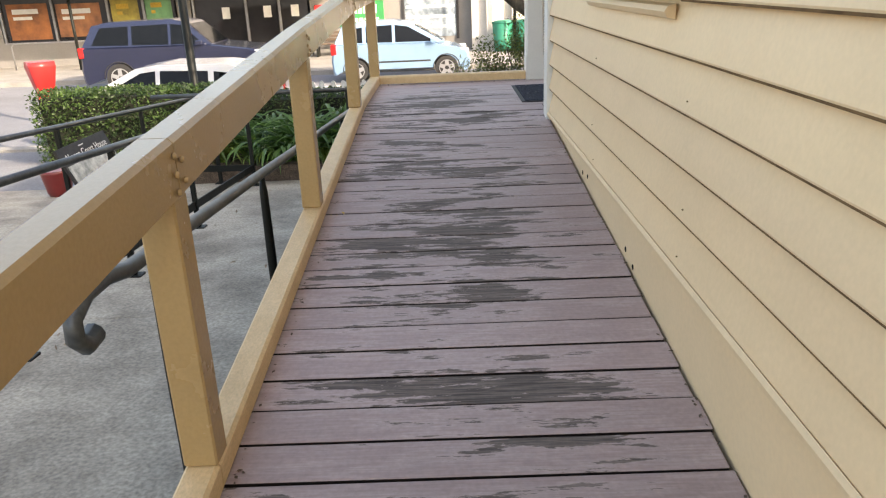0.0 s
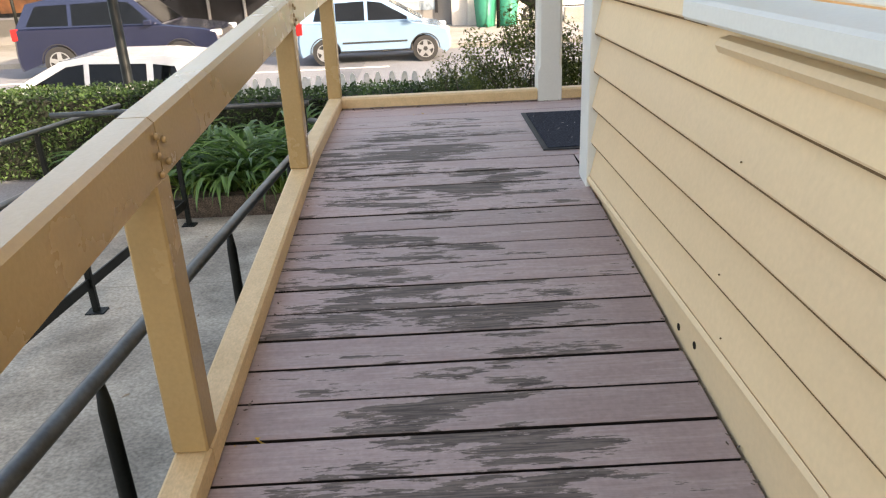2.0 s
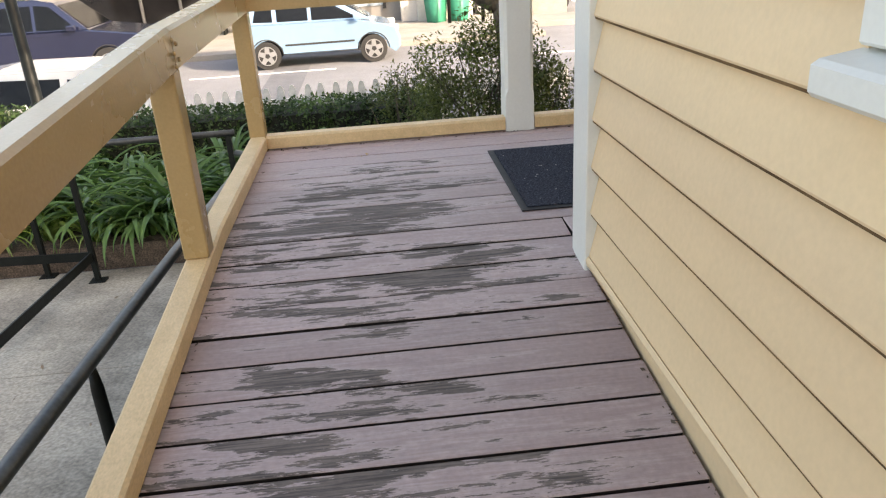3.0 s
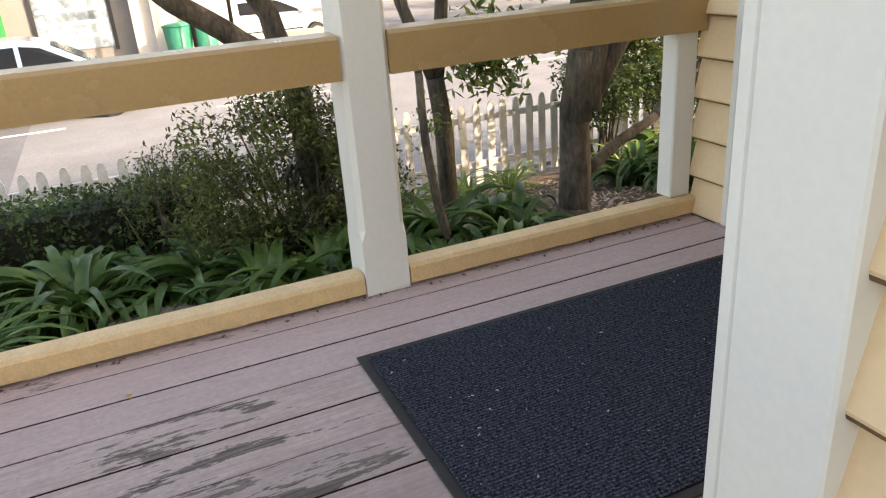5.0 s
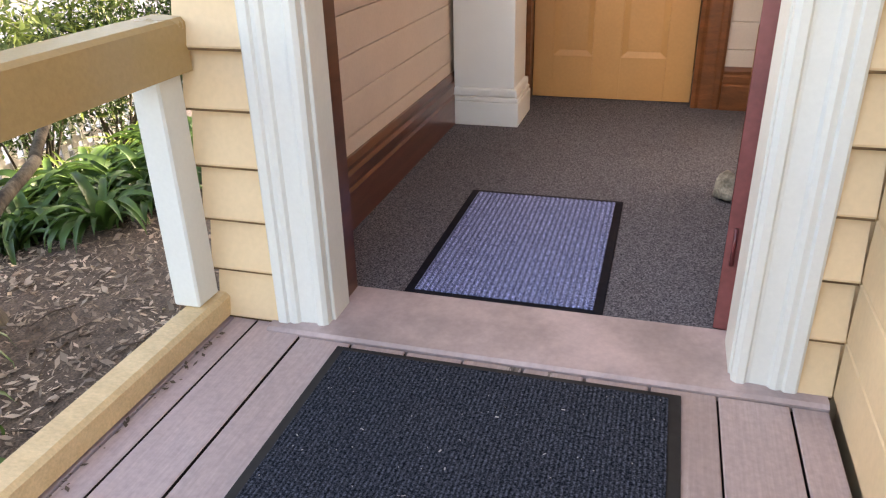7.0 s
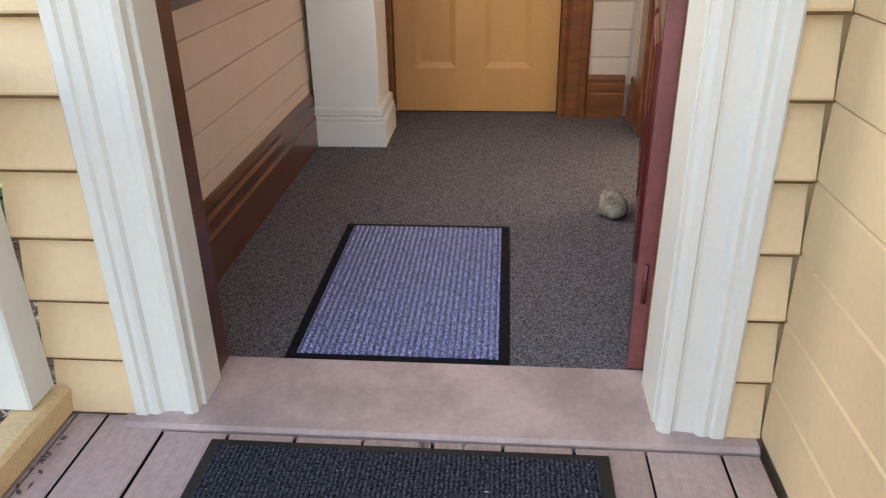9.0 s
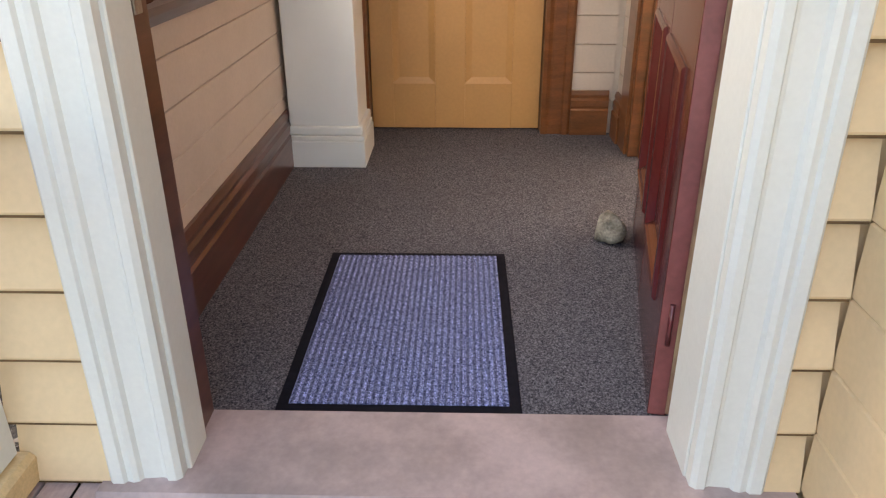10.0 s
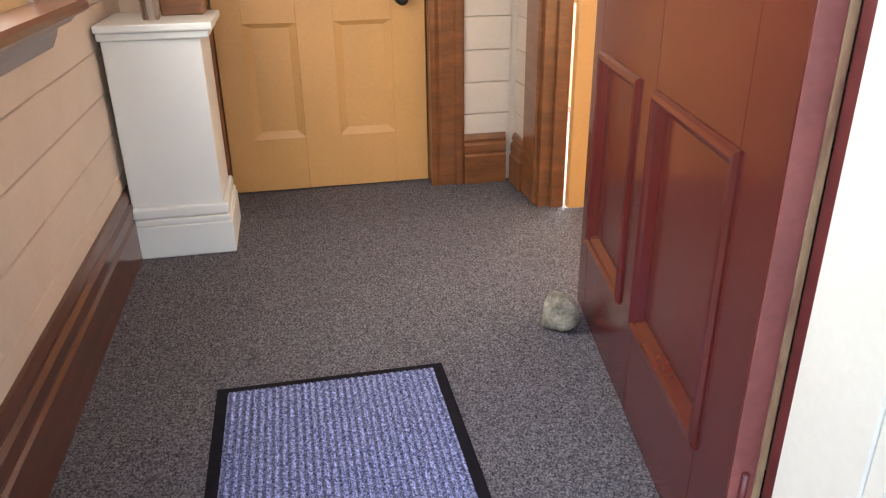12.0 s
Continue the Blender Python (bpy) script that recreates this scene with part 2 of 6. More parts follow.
M_STRAP = leaf_material("strap_leaf", (0.095, 0.185, 0.040), (0.036, 0.085, 0.020), 0.40)
M_STRAPY = leaf_material("lime_strap_leaf", (0.22, 0.30, 0.055), (0.12, 0.20, 0.04), 0.4)
M_HEDGE = leaf_material("box_leaf", (0.062, 0.115, 0.026), (0.022, 0.048, 0.012))
M_SHRUB = leaf_material("shrub_leaf", (0.115, 0.145, 0.034), (0.045, 0.062, 0.016))
M_CROWN = leaf_material("tree_leaf", (0.17, 0.22, 0.05), (0.08, 0.125, 0.03))
M_LITTER = leaf_material("dry_leaf", (0.64, 0.52, 0.41), (0.16, 0.11, 0.08), 0.9)
M_YLEAF = material("yellow_leaf", (0.60, 0.38, 0.05), 0.7, amount=0.3, scale=30)
M_TWIG = material("dead_wood", (0.12, 0.085, 0.06), 0.9, amount=0.4, scale=30)
M_SILL = material("sill_paint", (0.54, 0.41, 0.39), 0.5, dark=(0.33, 0.25, 0.235), scale=3.2, grain=0.06, grain_scale=60, bump=0.1)
M_DARK = material("dark_room", (0.05, 0.045, 0.04), 0.8, amount=0.2, scale=2)
# timber below the boards, with the darkness under the deck in its colour
M_UNDER = material("shaded_under_timber", (0.014, 0.012, 0.011), 0.95, amount=0.3, scale=6, spec=0.1)
# plank sides blackened to carry the shade of the gaps; also the rotten knots
M_EDGE = material("edge_gap_shade_and_knot", (0.030, 0.023, 0.019), 0.95, amount=0.4, scale=12, spec=0.1)
M_CEIL = material("ceiling_paint", (0.72, 0.69, 0.62), 0.7, amount=0.06, scale=3)
M_ROOF = material("roof_iron", (0.25, 0.10, 0.085), 0.5, amount=0.15, scale=2)
M_GLASS = glass("window_glass")


# ---- building blocks ----
def mesh_of(name, bm):
    me = bpy.data.meshes.new(name)
    bm.normal_update()
    bm.to_mesh(me)
    bm.free()
    return me


def part(name, bm, mat, parent=None, label=""):
    """One mesh object under a thing or a part."""
    me = mesh_of(name, bm) if isinstance(bm, bmesh.types.BMesh) else bm
    if not me.materials:
        me.materials.append(mat)
    ob = new(name, me)
    if parent:
        ob.parent = parent
    if label:
        tagged(ob, label)
    return ob


def thing(name, label, category, group="", kind="", at=(0, 0, 0), rz=0.0):
    ob = new(name)
    ob.empty_display_size = 0.1
    ob.matrix_basis = pose(*at, 0, 0, rz)
    return tagged(ob, label, category, group, kind)


def add_box(bm, x0, x1, y0, y1, z0, z1, bevel=0.0, segs=1):
    r = bmesh.ops.create_cube(bm, size=1.0)
    for v in r["verts"]:
        v.co = Vector(((x0 + x1) / 2 + v.co.x * (x1 - x0), (y0 + y1) / 2 + v.co.y * (y1 - y0), (z0 + z1) / 2 + v.co.z * (z1 - z0)))
    if bevel:
        edges = list({e for v in r["verts"] for e in v.link_edges})
        bmesh.ops.bevel(bm, geom=edges, offset=bevel, segments=segs, affect="EDGES", profile=0.6)
    return bm


def box(x0, x1, y0, y1, z0, z1, bevel=0.0, segs=1):
    return add_box(bmesh.new(), x0, x1, y0, y1, z0, z1, bevel, segs)


def add_prism(bm, profile, axis, a, b):
    """Extrude a closed profile of (u, z) along x or y, from a to b."""
    def at(u, z, w):
        return (w, u, z) if axis == "x" else (u, w, z)
    r0 = [bm.verts.new(at(u, z, a)) for u, z in profile]
    r1 = [bm.verts.new(at(u, z, b)) for u, z in profile]
    k = len(profile)
    bm.faces.new(r0)
    bm.faces.new(r1[::-1])
    for i in range(k):
        bm.faces.new((r0[i], r1[i], r1[(i + 1) % k], r0[(i + 1) % k]))
    bmesh.ops.recalc_face_normals(bm, faces=bm.faces[:])
    return bm


def prism(profile, axis, a, b):
    return add_prism(bmesh.new(), profile, axis, a, b)


def add_tube(bm, points, radii, sides=8):
    """A round tapered tube through the points."""
    pts = [Vector(p) for p in points]
    rings = []
    side = None
    for i, p in enumerate(pts):
        way = (pts[min(i + 1, len(pts) - 1)] - pts[max(i - 1, 0)]).normalized()
        ref = side if side is not None else (Vector((1, 0, 0)) if abs(way.x) < 0.8 else Vector((0, 1, 0)))
        side = (ref - way * ref.dot(way)).normalized()
        up = side.cross(way)
        r = radii[i] if isinstance(radii, (list, tuple)) else radii
        rings.append([bm.verts.new(p + (side * math.cos(a) + up * math.sin(a)) * r) for a in (2 * math.pi * k / sides for k in range(sides))])
    for r0, r1 in zip(rings, rings[1:]):
        for k in range(sides):
            f = bm.faces.new((r0[k], r0[(k + 1) % sides], r1[(k + 1) % sides], r1[k]))
            f.smooth = True
    bm.faces.new(rings[0])
    bm.faces.new(rings[-1][::-1])
    bmesh.ops.recalc_face_normals(bm, faces=bm.faces[:])
    return bm


def tube(points, radii, sides=8):
    return add_tube(bmesh.new(), points, radii, sides)


def disc_y(bm, x, z, y0, y1, r, sides=20):
    """A short cylinder along y."""
    return add_tube(bm, [(x, y0, z), (x, y1, z)], r, sides)


def lump(size, seed, rough=0.25, cuts=2):
    bm = bmesh.new()
    bmesh.ops.create_icosphere(bm, subdivisions=cuts + 1, radius=1.0)
    for v in bm.verts:
        k = 1 + rough * noise.noise(v.co * 1.3 + Vector((seed, seed * 2.1, 0)))
        v.co = Vector((v.co.x * size[0], v.co.y * size[1], v.co.z * size[2])) * k
    for f in bm.faces:
        f.smooth = True
    return bm


def crowd(name, verts, faces):
    me = bpy.data.meshes.new(name)
    me.from_pydata(verts, [], faces)
    return me


def leaves_mesh(name, places, size, seed, slim=0.45, up=0.3):
    """Small folded leaves at the places given."""
    rng = random.Random(seed)
    verts, faces = [], []
    for p in places:
        a, b = rng.uniform(0, 2 * math.pi), rng.gauss(0, 0.7)
        d = Vector((math.cos(a) * math.cos(b), math.sin(a) * math.cos(b), math.sin(b)))
        side = d.cross(Vector((rng.gauss(0, 0.6), rng.gauss(0, 0.6), 1))).normalized()
        s = size * rng.uniform(0.6, 1.35)
        base = Vector(p)
        k = len(verts)
        mid = base + d * s * 0.5 - Vector((0, 0, s * 0.08))
        verts += [tuple(base), tuple(mid + side * s * slim * 0.5 + Vector((0, 0, s * 0.1))), tuple(base + d * s), tuple(mid - side * s * slim * 0.5 + Vector((0, 0, s * 0.1))), tuple(mid)]
        faces += [(k, k + 1, k + 4), (k + 1, k + 2, k + 4), (k + 2, k + 3, k + 4), (k + 3, k, k + 4)]
    return crowd(name, verts, faces)


# ---- deck and house ----
L = 0.64            # landing and hall floor
SLOPE, BREAK = 0.085, 6.035
XL, XR = -0.70, 0.644


def ramp_z(y):
    return L - SLOPE * max(0.0, BREAK - y)


def path_z(y):
    return -0.12 - 0.076 * (min(y, 12.9) - 2.7)


BOARD, BZ = 0.16, 0.648


def board_profile(u, z, out, h=BOARD):
    """Bevel-backed weatherboard: thick lower lip, thin top. out is +1 or -1 along u."""
    return [(u, z - 0.003), (u + out * 0.004, z - 0.001), (u + out * 0.006, z + 0.009), (u + out * 0.031, z + 0.007), (u + out * 0.032, z - 0.006), (u + out * 0.0355, z - 0.0065), (u + out * 0.038, z + 0.0005), (u + out * 0.040, z + 0.006), (u + out * 0.003, z + h + 0.012), (u, z + h + 0.012)]


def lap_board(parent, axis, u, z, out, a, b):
    """A weatherboard with the shadow line of its lap painted on the drip edge."""
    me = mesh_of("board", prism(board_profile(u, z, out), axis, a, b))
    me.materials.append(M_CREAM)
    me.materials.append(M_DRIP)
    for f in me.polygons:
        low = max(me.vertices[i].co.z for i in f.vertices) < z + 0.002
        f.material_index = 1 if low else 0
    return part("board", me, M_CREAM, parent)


def weatherboards(parent, axis, u, out, a, b, k0, k1):
    for k in range(k0, k1):
        lap_board(parent, axis, u, BZ + BOARD * k, out, a, b)


# side wall along the ramp, with a window
wall_west = thing("wall_west", "cream painted weatherboard wall beside the ramp", "wall", kind="structure")
WY0, WY1, WZ0, WZ1 = 2.86, 4.22, 1.50, 2.90
core = box(0.654, 0.76, -3.0, WY0, -0.6, 3.3)
add_box(core, 0.654, 0.76, WY1, 5.72, -0.6, 3.3)
add_box(core, 0.654, 0.76, WY0, WY1, -0.6, WZ0)
add_box(core, 0.654, 0.76, WY0, WY1, WZ1, 3.3)
part("core", core, M_CREAM, wall_west)
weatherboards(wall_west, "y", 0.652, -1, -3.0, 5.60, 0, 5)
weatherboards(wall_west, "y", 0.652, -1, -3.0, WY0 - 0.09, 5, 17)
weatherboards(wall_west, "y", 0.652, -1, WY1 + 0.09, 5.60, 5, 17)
bm = bmesh.new()
q = [bm.verts.new((x, y, z)) for x in (0.63, 0.654) for y, z in ((-3.0, ramp_z(-3.0) - 0.05), (5.60, ramp_z(5.6) - 0.05), (5.60, L - 0.03), (-3.0, L - 0.03))]
for f in ((0, 1, 2, 3), (7, 6, 5, 4), (0, 4, 5, 1), (1, 5, 6, 2), (2, 6, 7, 3), (3, 7, 4, 0)):
    bm.faces.new([q[i] for i in f])
bmesh.ops.recalc_face_normals(bm, faces=bm.faces[:])
part("base_board", bm, M_CREAM, wall_west, "tapering flat cream base board")
part("bead", prism([(0.652, 0.609), (0.612, 0.614), (0.602, 0.624), (0.6, 0.64), (0.608, 0.654), (0.624, 0.640), (0.652, 0.644)], "y", -3.0, 5.60), M_CREAM, wall_west, "weathered rounded bead at the foot of the boards")

nail_mesh = mesh_of("nail", tube([(0.002, 0, 0), (-0.0015, 0, 0), (-0.002, 0, 0)], [0.0024, 0.0024, 0.0014], 8))
rng = random.Random(31)
for k in (0, 1, 3):
    for y in (1.35, 2.65, 4.05):
        z = BZ + BOARD * k + 0.035
        u = 0.652 - 0.040 + 0.037 * 0.029 / (BOARD + 0.006)
        part("nail", nail_mesh, M_DRIP, wall_west).location = (u - 0.004, y + rng.uniform(-0.05, 0.05), z + rng.uniform(-0.004, 0.004))
knot_mesh = mesh_of("knot_hole", tube([(0.003, 0, 0), (-0.002, 0, 0), (-0.003, 0, 0)], [0.013, 0.012, 0.007], 9))
for y, dz in ((4.36, 0.030), (4.22, 0.055), (3.35, 0.040), (3.22, 0.022)):
    part("knot_hole", knot_mesh, M_EDGE, wall_west, "dark rotten knot in the base board").location = (0.630, y, ramp_z(y) + dz)

corner_board = thing("corner_board", "white painted corner board of the weatherboard wall", "trim", kind="structure")
part("face_board", box(0.596, 0.654, 5.60, 5.748, ramp_z(5.6) - 0.03, 3.2, 0.004), M_WHITE, corner_board)
part("return_board", box(0.598, 0.72, 5.749, 5.772, ramp_z(5.7) - 0.02, 3.2, 0.003), M_WHITE, corner_board)

window_1 = thing("window_1", "white painted sash window with a deep sill in the weatherboard wall", "window", kind="structure")
part("window_sill", prism([(0.664, 1.462), (0.559, 1.462), (0.552, 1.470), (0.552, 1.508), (0.564, 1.516), (0.664, 1.532)], "y", WY0 - 0.12, WY1 + 0.10), M_WHITE, window_1)
part("apron_moulding", prism([(0.63, 1.385), (0.604, 1.392), (0.594, 1.410), (0.604, 1.426), (0.63, 1.432)], "y", WY0 + 0.0, WY1 - 0.03), M_CREAM, window_1, "cream rounded moulding under the sill")
for y0, y1 in ((WY0 - 0.09, WY0 + 0.01), (WY1 - 0.01, WY1 + 0.09)):
    part("casing", box(0.609, 0.659, y0, y1, 1.533, WZ1 + 0.1, 0.005), M_WHITE, window_1)
part("head_casing", box(0.604, 0.659, WY0 - 0.1, WY1 + 0.1, WZ1 + 0.101, WZ1 + 0.22, 0.005), M_WHITE, window_1)
sash = part("sash", box(0.679, 0.719, WY0 + 0.011, WY1 - 0.011, 1.533, 1.60, 0.004), M_WHITE, window_1)
for y0, y1 in ((WY0 + 0.011, WY0 + 0.06), (WY1 - 0.06, WY1 - 0.011)):
    part("stile", box(0.679, 0.719, y0, y1, 1.601, WZ1, 0.004), M_WHITE, window_1)
part("meeting_rail", box(0.679, 0.719, WY0 + 0.061, WY1 - 0.061, 2.2, 2.25, 0.004), M_WHITE, window_1)
for z0, z1 in ((1.601, 2.199), (2.251, WZ1)):
    part("pane", box(0.696, 0.702, WY0 + 0.061, WY1 - 0.061, z0, z1), M_GLASS, window_1)

# porch side wall and door wall
wall_porch = thing("wall_porch", "cream weatherboard porch wall facing the garden", "wall", kind="structure")
part("core", box(0.76, 2.12, 5.60, 5.738, -0.6, 3.3), M_CREAM, wall_porch)
for k in range(16):
    z = L + 0.01 + 0.159 * k
    p = [(5.739, z), (5.757, z), (5.762, z + 0.004), (5.762, z + 0.153), (5.757, z + 0.1575), (5.739, z + 0.1575)]
    part("board", prism(p, "x", 0.722, 2.092), M_CREAM, wall_porch)

DY0, DY1, DH = 5.97, 7.13, 2.72   # door opening
wall_door = thing("wall_door", "cream weatherboard wall around the front door", "wall", kind="structure")
core = box(2.126, 2.30, 5.60, DY0, 0.3, 3.3)
add_box(core, 2.126, 2.30, DY1, 7.45, 0.3, 3.3)
add_box(core, 2.126, 2.30, DY0, DY1, DH, 3.3)
part("core", core, M_CREAM, wall_door)
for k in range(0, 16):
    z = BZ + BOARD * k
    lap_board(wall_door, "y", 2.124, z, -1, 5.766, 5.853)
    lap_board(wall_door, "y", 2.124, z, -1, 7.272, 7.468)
wall_north = thing("wall_north", "cream weatherboard outer wall facing the garden", "wall", kind="structure")
HX0, HX1, HZ0, HZ1 = 2.62, 3.72, 1.66, 2.86     # hall window
core = box(2.30, HX0, 7.36, 7.45, -0.7, 3.3)
add_box(core, HX1, 9.0, 7.36, 7.45, -0.7, 3.3)
add_box(core, HX0, HX1, 7.36, 7.45, -0.7, HZ0)
add_box(core, HX0, HX1, 7.36, 7.45, HZ1, 3.3)
part("core", core, M_CREAM, wall_north)
weatherboards(wall_north, "x", 7.452, 1, 2.128, 9.0, -7, 6)
weatherboards(wall_north, "x", 7.452, 1, 2.128, HX0 - 0.1, 6, 16)
weatherboards(wall_north, "x", 7.452, 1, HX1 + 0.1, 9.0, 6, 16)


def architrave_profile(y, out):
    """Moulded architrave: (y, x) outline."""
    pts = [(0, 2.126), (0, 2.098), (0.012, 2.088), (0.030, 2.088), (0.036, 2.096), (0.044, 2.098), (0.085, 2.094), (0.092, 2.084), (0.104, 2.080), (0.118, 2.084), (0.124, 2.076), (0.148, 2.076), (0.155, 2.082), (0.155, 2.126)]
    return [(y + out * a, x) for a, x in pts]


def upright(profile, z0, z1):
    bm = bmesh.new()
    a = [bm.verts.new((x, y, z0)) for y, x in profile]
    b = [bm.verts.new((x, y, z1)) for y, x in profile]
    k = len(profile)
    bm.faces.new(a)
    bm.faces.new(b[::-1])
    for i in range(k):
        bm.faces.new((a[i], b[i], b[(i + 1) % k], a[(i + 1) % k]))
    bmesh.ops.recalc_face_normals(bm, faces=bm.faces[:])
    return bm


door_frame = thing("door_frame", "white moulded architrave and jambs of the open front door", "door frame", kind="structure")
part("architrave", upright(architrave_profile(7.115, 1), L + 0.006, DH + 0.16), M_WHITE, door_frame)
part("architrave", upright(architrave_profile(6.000, -1), L + 0.006, DH + 0.16), M_WHITE, door_frame)
part("head", box(2.08, 2.126, 6.0, 7.115, DH + 0.0, DH + 0.16, 0.006), M_WHITE, door_frame)
part("lining", box(2.127, 2.235, 7.105, 7.13, L + 0.006, DH, 0.003), M_WHITE, door_frame)
part("lining", box(2.127, 2.285, 5.972, 6.005, L + 0.006, DH, 0.003), M_WHITE, door_frame)
part("jamb", box(2.237, 2.335, 7.118, 7.14, L + 0.006, DH, 0.003), M_SKIRT, door_frame, "red-brown inner jamb")
part("jamb", box(2.287, 2.333, 5.93, 5.984, L + 0.006, DH, 0.003), M_REDEDGE, door_frame, "dark red inner jamb")
part("strike_plate", box(2.262, 2.30, 7.113, 7.118, 1.62, 1.86, 0.002), M_STEEL, door_frame, "old worn metal lock keep")

# landing and ramp framing, sill
floor = thing("deck_frame", "timber bearers under the ramp and landing, blackened as shade", "deck frame", kind="structure")
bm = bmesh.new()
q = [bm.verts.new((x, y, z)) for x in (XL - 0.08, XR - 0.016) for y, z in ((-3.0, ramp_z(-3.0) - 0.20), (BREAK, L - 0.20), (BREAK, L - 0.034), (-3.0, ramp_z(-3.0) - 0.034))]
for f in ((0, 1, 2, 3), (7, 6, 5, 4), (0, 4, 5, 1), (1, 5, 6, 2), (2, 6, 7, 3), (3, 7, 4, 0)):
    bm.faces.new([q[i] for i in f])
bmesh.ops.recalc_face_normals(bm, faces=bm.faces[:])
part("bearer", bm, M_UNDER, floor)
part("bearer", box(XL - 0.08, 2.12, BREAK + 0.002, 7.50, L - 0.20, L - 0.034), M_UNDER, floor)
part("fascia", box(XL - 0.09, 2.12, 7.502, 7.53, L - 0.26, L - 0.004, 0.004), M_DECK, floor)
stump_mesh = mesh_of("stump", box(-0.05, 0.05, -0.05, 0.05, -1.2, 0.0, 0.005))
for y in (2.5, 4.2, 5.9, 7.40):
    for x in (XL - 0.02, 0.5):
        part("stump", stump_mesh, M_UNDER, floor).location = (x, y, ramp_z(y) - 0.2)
door_sill = thing("door_sill", "wide mauve-brown painted wooden door sill", "door sill", kind="structure")
part("tread", prism([(2.045, L - 0.02), (2.042, L + 0.004), (2.052, L + 0.012), (2.335, L + 0.018), (2.335, L - 0.02)], "y", 5.775, 7.29), M_SILL, door_sill)

# hall
hall_floor = tagged(part("floor", box(2.337, 4.98, 5.56, 7.352, L - 0.05, L), M_CARPET), "charcoal grey carpet on the hall floor", "floor", kind="structure")
ceiling = tagged(part("ceiling", box(2.126, 5.1, 5.45, 7.36, 3.3, 3.36), M_CEIL), "plain pale ceiling over the hall", "ceiling", kind="structure")


def tongue_boards(parent, axis, u, out, a, b, z0, n, h=0.147):
    for k in range(n):
        z = z0 + h * k
        p = [(u, z), (u + out * 0.009, z), (u + out * 0.012, z + 0.003), (u + out * 0.012, z + h - 0.005), (u + out * 0.009, z + h - 0.0025), (u, z + h - 0.0025)]
        part("board", prism(p, axis, a, b), M_TONGUE, parent)


def skirting(parent, axis, u, out, a, b, mat, h=0.26):
    p = [(u, L), (u + out * 0.030, L), (u + out * 0.030, L + h * 0.56), (u + out * 0.022, L + h * 0.60), (u + out * 0.026, L + h * 0.66), (u + out * 0.026, L + h * 0.78), (u + out * 0.016, L + h * 0.83), (u + out * 0.020, L + h * 0.90), (u + out * 0.012, L + h), (u, L + h)]
    return part("skirting", prism(p, axis, a, b), mat, parent, "tall moulded red-brown skirting")


wall_hall_left = thing("wall_hall_left", "pinkish cream tongue-and-groove boarded hall wall", "wall", kind="structure")
tongue_boards(wall_hall_left, "x", 7.358, -1, 2.336, 4.80, L + 0.041, 6)
tongue_boards(wall_hall_left, "x", 7.358, -1, 2.336, HX0 - 0.005, L + 0.041 + 6 * 0.147, 11)
tongue_boards(wall_hall_left, "x", 7.358, -1, HX1 + 0.005, 4.80, L + 0.041 + 6 * 0.147, 11)
skirting(wall_hall_left, "x", 7.346, -1, 2.337, 4.80, M_SKIRT, 0.27)
wall_hall_right = thing("wall_hall_right", "boarded hall wall with a side doorway", "wall", kind="structure")
part("core", box(2.30, 3.42, 5.56, 5.70, L - 0.03, 3.3), M_TONGUE, wall_hall_right)
part("core", box(3.42, 4.465, 5.56, 5.70, 2.7, 3.3), M_TONGUE, wall_hall_right)
part("core", box(4.466, 4.853, 5.56, 5.655, L - 0.03, 3.3), M_TONGUE, wall_hall_right)
tongue_boards(wall_hall_right, "x", 5.702, 1, 2.336, 3.30, L + 0.041, 18)
tongue_boards(wall_hall_right, "x", 5.657, 1, 4.645, 4.84, L + 0.041, 18)
skirting(wall_hall_right, "x", 5.670, 1, 4.642, 4.81, M_BROWN, 0.24)
wall_hall_back = thing("wall_hall_back", "cream boarded back wall of the hall", "wall", kind="structure")
part("core", box(4.855, 4.98, 5.56, 6.05, L - 0.03, 3.3), M_TONGUE, wall_hall_back)
part("core", box(4.855, 4.98, 7.04, 7.36, L - 0.03, 3.3), M_TONGUE, wall_hall_back)
part("core", box(4.855, 4.98, 6.05, 7.04, 2.68, 3.3), M_TONGUE, wall_hall_back)
tongue_boards(wall_hall_back, "y", 4.854, -1, 5.70, 5.919, L + 0.041, 18)
skirting(wall_hall_back, "y", 4.842, -1, 5.716, 5.919, M_BROWN, 0.24)


def inner_architrave(parent, y, out, w):
    pts = [(0, 4.855), (0, 4.83), (0.02, 4.82), (0.04, 4.83), (0.05, 4.825), (w - 0.05, 4.825), (w - 0.04, 4.815), (w - 0.015, 4.815), (w, 4.825), (w, 4.855)]
    part("architrave", upright([(y + out * a, x) for a, x in pts], L, 2.82), M_BROWN, parent)


door_1 = thing("door_1", "closed ochre-yellow four-panel door in a brown frame", "door", kind="structure")
inner_architrave(door_1, 6.075, -1, 0.156)
inner_architrave(door_1, 7.010, 1, 0.135)
part("head", box(4.82, 4.855, 6.075, 7.01, 2.68, 2.82, 0.005), M_BROWN, door_1)
part("jamb", box(4.856, 4.979, 6.052, 6.076, L, 2.68, 0.002), M_BROWN, door_1)
part("jamb", box(4.856, 4.979, 7.009, 7.038, L, 2.68, 0.002), M_BROWN, door_1)
YX = 4.915
leaf = bmesh.new()
for y0, y1 in ((6.080, 6.235), (6.49, 6.655), (6.885, 7.005)):
    add_box(leaf, YX, YX + 0.045, y0, y1, L + 0.008, 2.67, 0.002)
